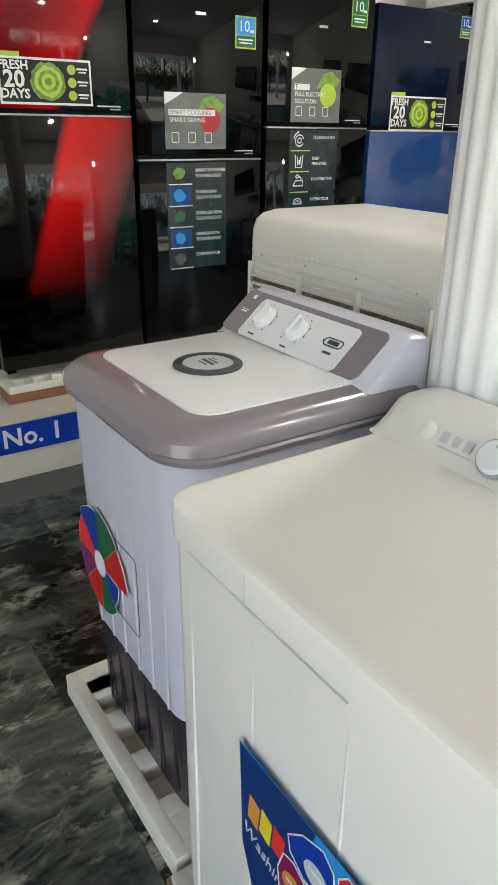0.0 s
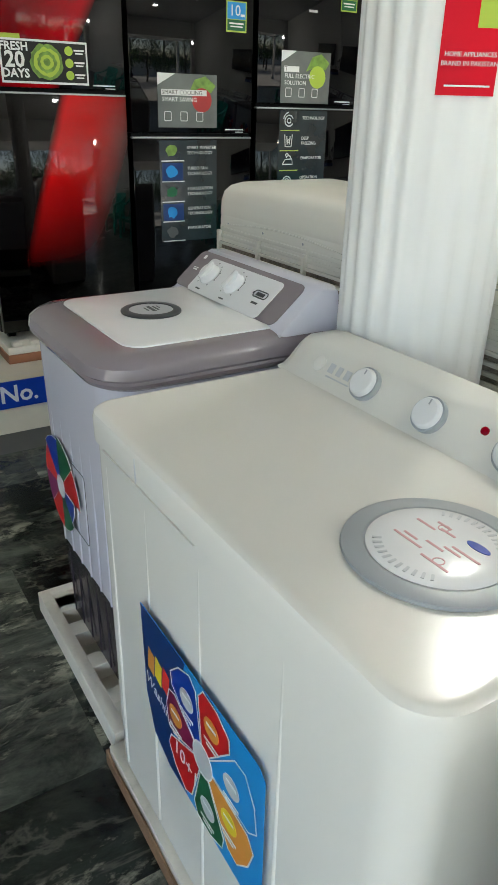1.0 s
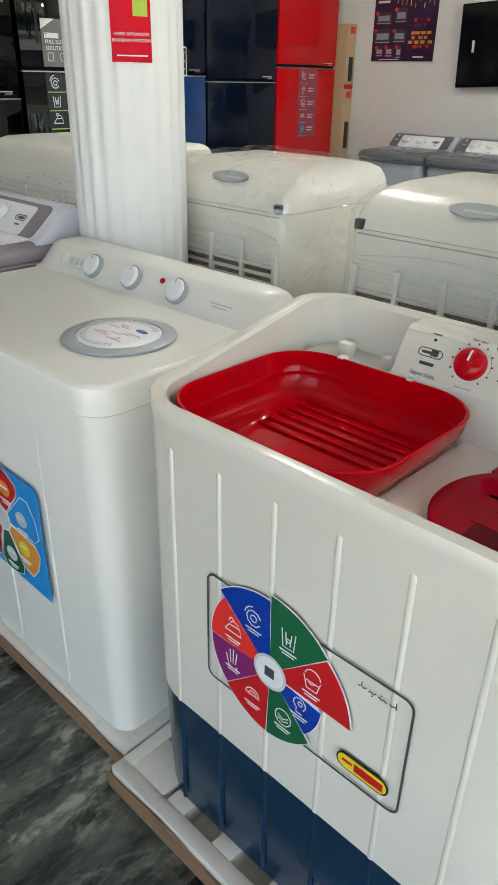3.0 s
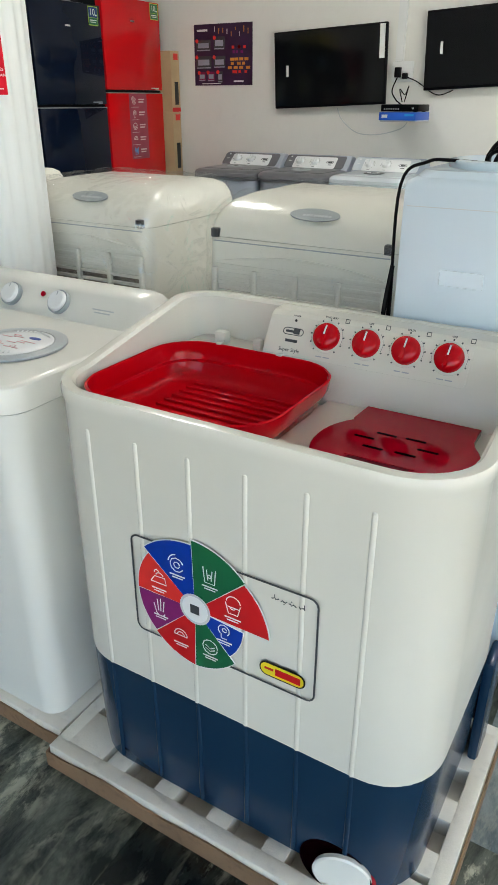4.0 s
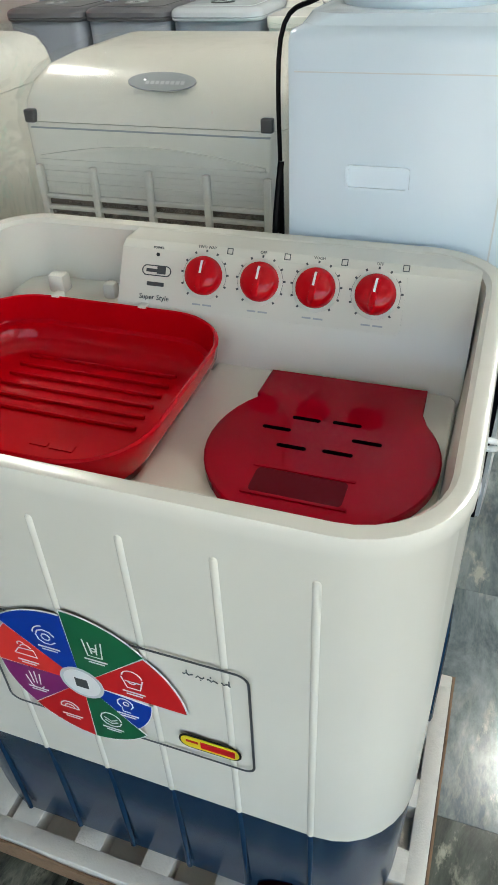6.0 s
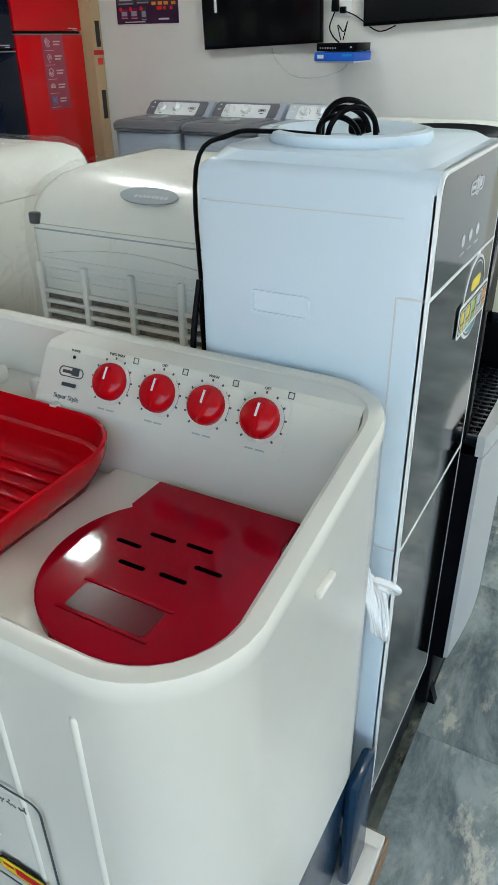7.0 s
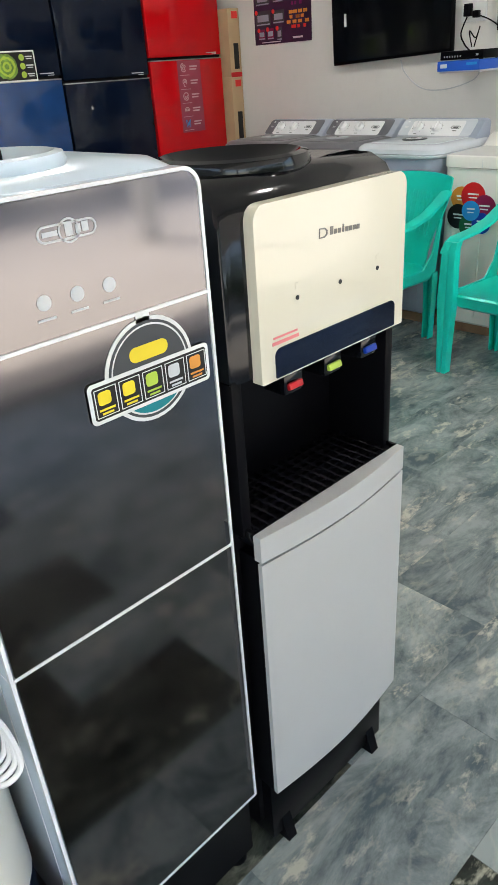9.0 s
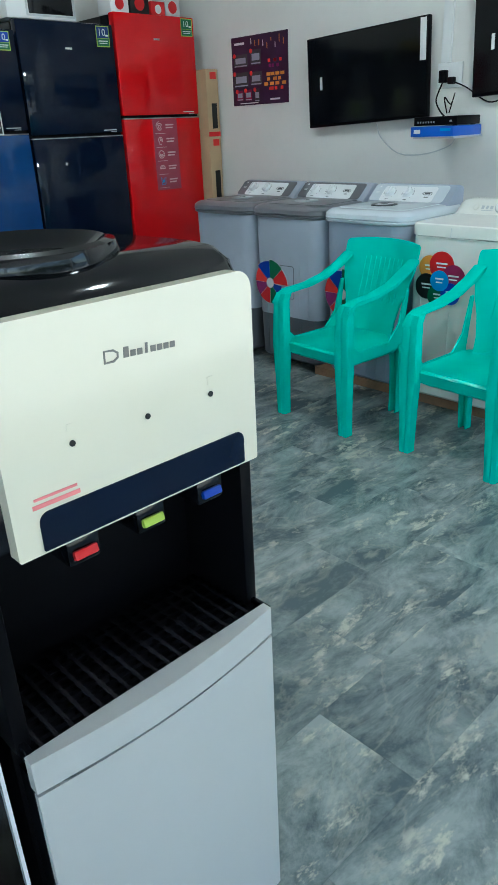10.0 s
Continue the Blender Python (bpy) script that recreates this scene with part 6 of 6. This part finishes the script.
def feature_poster(fr, x0, x1, z1, zm, zm2, z0, lines, rows, fruit, line_c):
    w = x1 - x0
    top = part("poster", plate(rect(0, w, 0, z1 - zm), G(fr, x0, zm), 0.0009), PRINTGLASS, fr, "translucent feature poster with fruit")
    h = z1 - zm
    part("corner", plate([(0, h), (w * 0.3, h), (0, h * 0.78)], G(fr, x0, zm, 0.0009), 0.0004), INKLIGHT, top)
    part("fruit", plate(circle(w * 0.74, h * 0.52, w * 0.17, 20), G(fr, x0, zm, 0.0009), 0.0004), fruit, top)
    part("leaves", plate([(w * 0.5, h * 0.62), (w * 0.62, h * 0.9), (w * 0.8, h * 0.97), (w * 0.98, h * 0.8), (w * 0.9, h * 0.66), (w * 0.7, h * 0.72)], G(fr, x0, zm, 0.0009), 0.0003), LETTUCE, top)
    part("title_strip", plate(rect(w * 0.06, w * (0.82 if len(lines) < 3 else 0.36), h * 0.6, h * 0.71), G(fr, x0, zm, 0.0014), 0.0003), INKLIGHT, top)
    for k, t in enumerate(lines):
        part("print", text_bm(t, h * 0.115, G(fr, x0, zm, 0.0018) @ pose(w * 0.07, h * (0.652 - 0.13 * k), 0), 0.0003, "LEFT"), INKBLACK if k == 0 else INKLIGHT, top)
    for k in range(3):
        part("icon", ring_line(rr(w * (0.16 + 0.27 * k) - 0.02, w * (0.16 + 0.27 * k) + 0.02, h * 0.12, h * 0.12 + 0.045, 0.006), 0.003, G(fr, x0, zm, 0.0009), 0.0005), INKLIGHT, top)
    low = part("poster", plate(rect(0, w, 0, zm2 - z0), G(fr, x0, z0), 0.0009), PRINTDARK, fr, "dark feature list poster")
    n, h = len(rows), zm2 - z0
    for k, t in enumerate(rows):
        z = h * (n - 0.5 - k) / n
        u = h / n
        if line_c is INKLIGHT:
            rng = random.Random(k + 5)
            blob = [(w * 0.2 + u * 0.34 * (1 + rng.uniform(-0.25, 0.15)) * math.cos(2 * math.pi * q / 14), z + u * 0.30 * (1 + rng.uniform(-0.25, 0.15)) * math.sin(2 * math.pi * q / 14)) for q in range(14)]
            part("picture", plate(rect(w * 0.04, w * 0.40, z - u * 0.42, z + u * 0.42), G(fr, x0, z0, 0.0007), 0.0004), INKNAVY if k % 2 else PRINTDARK, low)
            part("picture_shape", plate(blob, G(fr, x0, z0, 0.0012), 0.0003), (LETTUCE, INKSKY, INKGREEN, INKSKY, INKGREY)[k], low)
        else:
            kind = ("fan", "tub", "iron", "dome", "ring")[k % 5]
            part("picture", join(*[plate([(x + w * 0.2, y + z) for x, y in stroke(ln, 0.006)], G(fr, x0, z0, 0.0009), 0.0004) for ln in sign_lines(kind, u * 0.55)]), LTGREY, low)
        part("rule", plate(rect(0.01, w * 0.42, z - h / n * 0.5, z - h / n * 0.5 + 0.005), G(fr, x0, z0, 0.0009), 0.0004), line_c, low)
        for j, word in enumerate(t.split("|")):
            part("print", text_bm(word, min(0.026, h / n * 0.22), G(fr, x0, z0, 0.0012) @ pose(w * 0.47, z + 0.015 - 0.026 * j, 0), 0.0003, "LEFT"), INKLIGHT, low)


food_label(f1, 0.936, 1.335, 1.536, 1.712)
food_label(f4, 3.118, 3.565, 1.452, 1.635)
warranty_sticker(f2, 2.074, 2.192, 1.804, 1.94)
warranty_sticker(f3, 2.79, 2.90, 1.945, 2.08, INKGREEN)
warranty_sticker(f5, 4.377, 4.485, 1.995, 2.125, INKNAVY)
warranty_sticker(f6, 5.15, 5.262, 2.092, 2.212, INKGREEN)
warranty_sticker(f4, 3.62, 3.71, 1.95, 2.06, INKBLUE)
feature_poster(f2, 1.685, 2.02, 1.606, 1.36, 1.30, 0.795, ("SMART COOLING", "SMART SAVING"), ("SMART INVERTER|TECHNOLOGY", "TURBO FAN|TECHNOLOGY", "STERILIZATION|TECHNOLOGY", "GENERATION|TECHNOLOGY", "EVAPORATOR"), APPLE, INKLIGHT)
feature_poster(f3, 2.415, 2.742, 1.742, 1.488, 1.452, 0.93, ("T", "FULL ELECTRIC", "SOLUTION"), ("TECHNOLOGY", "DEEP|FREEZING", "EVAPORATOR", "OPERATION", "TECHNOLOGY"), INKLIME, INKLIME)
stripf = part("feature_strip", plate(rect(0, 0.24, 0, 0.52), G(f6, 4.80, 1.0), 0.0009), PINKFILM, f6, "pink feature strip with white symbols")
PINKLINE = mat("pale pink print", (0.66, 0.40, 0.43), 0.4)
for k, kind in enumerate(("tub", "dome", "ring", "head", "fan")):
    z = 0.065 + 0.10 * k
    part("symbol", join(*[plate([(x + 0.065, y + z) for x, y in stroke(ln, 0.006)], G(f6, 4.80, 1.0, 0.0009), 0.0005) for ln in sign_lines(kind, 0.05)]), PINKLINE if k else INKSKY, stripf)
    part("print", bars([(0.165, z + 0.012, 0.08, 0.010), (0.16, z - 0.008, 0.07, 0.010)], G(f6, 4.80, 1.0, 0.0009)), PINKLINE, stripf)
    part("rule", bars([(0.07, z - 0.048, 0.10, 0.003)], G(f6, 4.80, 1.0, 0.0009)), PINKLINE, stripf)

# ---- on top of the fridges ----
FT5, FT6 = FZ + 1.765, FZ + 1.85
mw = thing("microwave_oven", "white microwave oven with a dark window", "microwave", pose(4.02, FY + 0.25, FT5))
part("case", box(-0.26, 0.26, -0.18, 0.18, 0.012, 0.29, 0.008), WHITE, mw)
part("window", box(-0.10, 0.235, -0.184, -0.178, 0.045, 0.26, 0.004), GLOSSBLACK, mw, "dark glass window")
part("door_frame", moved(ring_line(rr(-0.12, 0.25, 0.03, 0.275, 0.01), 0.012, Matrix.Identity(4), 0.004), face_y(0, -0.18, 0)), LTGREY, mw)
for x in (-0.2, 0.2):
    part("foot", box(x - 0.015, x + 0.015, -0.15, -0.12, 0, 0.013), BLACK, mw)
for x, w_, h_, c, lab in ((4.66, 0.16, 0.13, WHITE, "small white and red appliance carton"), (4.84, 0.17, 0.15, INKBLACK, "small black appliance carton"), (5.01, 0.13, 0.10, INKRED, "small red appliance carton"), (5.15, 0.14, 0.14, LTGREY, "small grey appliance carton")):
    bx = thing("small_carton", lab + " on the red refrigerator", "carton", pose(x, FY + 0.16, FT6), "cartons on the fridge")
    part("carton_body", box(-w_ / 2, w_ / 2, -0.08, 0.08, 0, h_, 0.002), c, bx)
    part("carton_print", plate(circle(0, h_ * 0.5, h_ * 0.3, 14), face_y(0, -0.0805, 0), 0.0006), INKRED if c is not INKRED else INKLIGHT, bx)
yb = thing("flat_carton", "yellow and white flat carton on the black refrigerator", "carton", pose(1.87, FY + 0.2, FZ + 1.72))
part("carton_body", box(-0.30, 0.30, -0.16, 0.16, 0, 0.12, 0.003), INKYELLOW, yb)
part("carton_print", plate(rect(-0.28, -0.1, 0.02, 0.1), face_y(0, -0.1605, 0), 0.0006), INKLIGHT, yb)

# ---- tall cartons between the fridge and the wall ----
for z0, z1 in ((0.264, 1.375), (1.376, 1.865)):
    tc = thing("tall_carton", "slim brown television carton standing by the red refrigerator", "carton", pose(5.355, 3.13, z0), "slim cartons")
    h = z1 - z0
    part("carton_body", box(-0.06, 0.065, 0.0, 0.75, 0, h, 0.002), KRAFT, tc)
    part("red_mark", plate(rect(-0.02, 0.045, h - 0.07, h - 0.02), face_y(0, -0.0005, 0), 0.0008), INKSCARLET, tc)
    part("tape", plate(rect(-0.06, 0.065, 0.0, 0.035), face_y(0, -0.0005, 0), 0.0006), INKRED, tc)
    part("dark_panel", plate(rect(-0.015, 0.04, h * 0.12 if z0 > 1 else h - 0.48, h * 0.5 if z0 > 1 else h - 0.26), face_y(0, -0.0005, 0), 0.0008), INKBLACK, tc)

# ---- wall shelf, boxes and wires ----
shelf = thing("wall_shelf", "thin bracket shelf on the wall under the television", "shelf", pose(XW, 0.82, 1.325))
part("board", box(-0.33, -0.001, -0.04, 0.235, 0, 0.012, 0.002), LTGREY, shelf)
blue = thing("blue_box", "bright blue flat carton on the wall shelf", "carton", pose(5.25, 0.83, 1.337))
part("carton_body", box(-0.16, 0.16, -0.055, 0.23, 0, 0.055, 0.003), mat("bright blue card", (0.01, 0.10, 0.55), 0.4), blue)
part("carton_print", bars([(-0.185, 0.028, 0.045, 0.022)], face_x(-0.1605, 0.0, 0.0)), INKLIGHT, blue)
part("carton_print", bars([(0.005, 0.036, 0.07, 0.014)], face_x(-0.1605, 0.0, 0.0)), INKSKY, blue)
stb = thing("receiver_box", "flat black receiver box on a blue carton", "receiver", pose(5.25, 0.86, 1.3925))
part("case", box(-0.13, 0.13, -0.09, 0.20, 0.004, 0.052, 0.004), BLACK, stb)
for bx_, bz_, bw_ in [(-0.17 + 0.018 * k, 0.022, 0.007) for k in range(7)] + [(0.05, 0.026, 0.016)]:
    part("button", bars([(bx_, bz_, bw_, 0.010)], face_x(-0.1305, 0.0, 0.0)), LTGREY, stb)
for x in (-0.1, 0.1):
    part("foot", box(x - 0.01, x + 0.01, -0.07, -0.05, 0, 0.005), BLACK, stb)
sock = thing("wall_socket", "white double wall socket with black plugs", "socket", pose(XW, 1.03, 1.60))
part("plate", box(-0.018, -0.001, -0.09, 0.08, 0.0, 0.14, 0.004), WHITE, sock)
part("plug", box(-0.06, -0.018, 0.0, 0.045, 0.03, 0.10, 0.006), BLACK, sock)
part("plug", box(-0.055, -0.018, -0.055, -0.015, 0.02, 0.06, 0.006), BLACK, sock)
part("conduit", box(-0.016, -0.001, -0.005, 0.06, 0.141, CEIL - 1.605), WHITE, sock, "white cable conduit")
part("cable", tube([(-0.05, 0.02, 0.03), (-0.06, 0.05, -0.06), (-0.08, 0.01, -0.12), (-0.12, -0.05, -0.155)], 0.005), BLACK, sock)
part("cable", tube([(-0.05, -0.03, 0.04), (-0.05, -0.14, 0.0), (-0.05, -0.30, -0.09), (-0.04, -0.42, -0.06)], 0.004), BLACK, sock)
part("cable", tube([(-0.09, -0.05, -0.14), (-0.08, -0.02, -0.05), (-0.07, -0.06, -0.09), (-0.08, -0.09, -0.03), (-0.1, -0.07, -0.14)], 0.004), BLACK, sock)
hang = tagged(finish("loose_cable", tube([(5.405, 1.545, 1.415), (5.40, 1.50, 1.33), (5.40, 1.36, 1.235), (5.41, 1.18, 1.225), (5.42, 1.0, 1.27), (5.425, 0.95, 1.322)], 0.004), LTGREY), "thin grey cable drooping below the television", "cable")

# ---- print on the wall poster ----
rng = random.Random(8)
W = lambda d=0.0: face_x(5.4328 - d, 2.669, 1.826)
for y, z, w_, h_ in ((-0.20, 0.075, 0.15, 0.085), (-0.035, 0.09, 0.11, 0.10), (-0.20, -0.055, 0.16, 0.10), (-0.035, -0.055, 0.12, 0.09), (-0.22, -0.165, 0.07, 0.07), (-0.125, -0.165, 0.07, 0.075), (-0.03, -0.17, 0.05, 0.09)):
    block = part("price_block", plate(rect(y - w_ / 2, y + w_ / 2, z - h_ / 2, z + h_ / 2), W(), 0.001), INKGREY if h_ > 0.08 else INKMAROON, po, "small product picture")
    part("picture", bars([(y, z, w_ * 0.75, h_ * 0.45), (y, z - h_ * 0.42, w_ * 0.9, 0.008)], W(0.001), 0.0006), BLUEGREY, block)
    part("price_tag", plate(circle(y - w_ * 0.45, z + h_ * 0.42, 0.016, 10), W(0.0012), 0.0006), INKSCARLET, block)
part("heading", bars([(-0.21, 0.19, 0.11, 0.016)], W(), 0.001), INKLIGHT, po)
for k, (z, w_) in enumerate(((0.055, 0.13), (0.02, 0.10), (-0.035, 0.20), (-0.068, 0.15), (-0.10, 0.20), (-0.132, 0.13))):
    part("print", bars([(0.165 + rng.uniform(-0.02, 0.02) - w_ / 2 + w_ * (j + 0.5) / 4, z, w_ / 4 * 0.78, 0.022) for j in range(4)], W(), 0.001), (INKSCARLET, INKPURPLE, INKORANGE, INKORANGE, INKORANGE, INKSCARLET)[k], po)
part("print", bars([(0.16, -0.205, 0.10, 0.012), (-0.12, -0.222, 0.2, 0.006)], W(), 0.001), INKLIGHT, po)
for k in range(9):
    part("hanging_mark", bars([(-0.08 + 0.042 * k, 0.20 - rng.uniform(0, 0.05), 0.006, rng.uniform(0.02, 0.05))], W(), 0.001), INKORANGE if k % 3 else INKLIGHT, po)

# ---- red poster on the column ----
a0, a1, cr = radians(222), radians(258), 0.1665
arcp = [(1.165 + cr * math.cos(a0 + (a1 - a0) * k / 10), 0.785 + cr * math.sin(a0 + (a1 - a0) * k / 10)) for k in range(11)]
arcq = [(1.165 + (cr + 0.0012) * math.cos(a0 + (a1 - a0) * k / 10), 0.785 + (cr + 0.0012) * math.sin(a0 + (a1 - a0) * k / 10)) for k in range(11)]
cp = solid("column_poster", loft([[(x, y, z) for x, y in arcp + arcq[::-1]] for z in (1.482, 1.90)]), POSTERRED, "red poster with a yellow picture on the column", "poster")


def on_column(a, z):
    ang = radians(a)
    return Matrix.Translation((1.165 + (cr + 0.0016) * math.cos(ang), 0.785 + (cr + 0.0016) * math.sin(ang), z)) @ pose(0, 0, 0, 0, 0, a + 90) @ Matrix(((1, 0, 0, 0), (0, 0, -1, 0), (0, 1, 0, 0), (0, 0, 0, 1)))


part("picture", loft([[(1.165 + q * math.cos(radians(a)), 0.785 + q * math.sin(radians(a)), z) for q, a in [(cr + 0.0005, 242 + 1.3 * k) for k in range(11)] + [(cr + 0.0022, 255 - 1.3 * k) for k in range(11)]] for z in (1.585, 1.88)]), INKLIME, cp)
part("print", text_bm("HOME APPLIANCES", 0.0105, on_column(240, 1.545)), INKLIGHT, cp)
part("print", text_bm("BRAND IN PAKISTAN", 0.0105, on_column(240, 1.531)), INKLIGHT, cp)
part("print", bars([(0, 0, 0.08, 0.003)], on_column(240, 1.497)), INKLIGHT, cp)

# ---- floor tiles ----
tiles, shared = [], {}
for j in range(27):
    for i in range(15):
        # every second row is shifted by half a tile
        x, y = -2.63 + 0.61 * i - (0.0 if j % 2 == 0 else 0.33), -4.01 + 0.305 * j
        if x < XL - 0.61 or x > XW or y + 0.3 > 2.92 or y < YF - 0.2:
            continue
        x0, x1 = max(x, XL + 0.003), min(x + 0.61, XW - 0.003)
        if x1 - x0 > 0.05:
            tiles.append((abs(x - 1.2) + abs(y - 0.3), x0, x1, y, j))
tiles.sort()
# tone by place: real tile variety, with the floor's light and shade painted in
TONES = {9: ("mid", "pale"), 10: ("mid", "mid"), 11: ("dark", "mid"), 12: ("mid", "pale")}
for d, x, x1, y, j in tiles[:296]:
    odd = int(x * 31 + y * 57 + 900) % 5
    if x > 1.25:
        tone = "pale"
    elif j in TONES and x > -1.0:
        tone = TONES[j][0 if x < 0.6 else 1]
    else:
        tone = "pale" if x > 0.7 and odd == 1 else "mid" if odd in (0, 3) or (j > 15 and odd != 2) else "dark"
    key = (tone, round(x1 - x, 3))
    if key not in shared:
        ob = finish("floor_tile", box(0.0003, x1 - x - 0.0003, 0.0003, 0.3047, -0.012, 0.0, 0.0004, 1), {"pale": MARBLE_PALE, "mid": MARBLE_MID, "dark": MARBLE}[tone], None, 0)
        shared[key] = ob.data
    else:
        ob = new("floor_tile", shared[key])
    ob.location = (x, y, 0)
    ob.parent = bpy.data.objects["floor"]
if tiles[296:]:
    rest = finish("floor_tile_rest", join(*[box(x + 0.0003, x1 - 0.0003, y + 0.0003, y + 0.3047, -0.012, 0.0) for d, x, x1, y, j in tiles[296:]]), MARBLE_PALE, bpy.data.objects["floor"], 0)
    tagged(rest, "further grey marble floor tiles", "", "", "stuff")
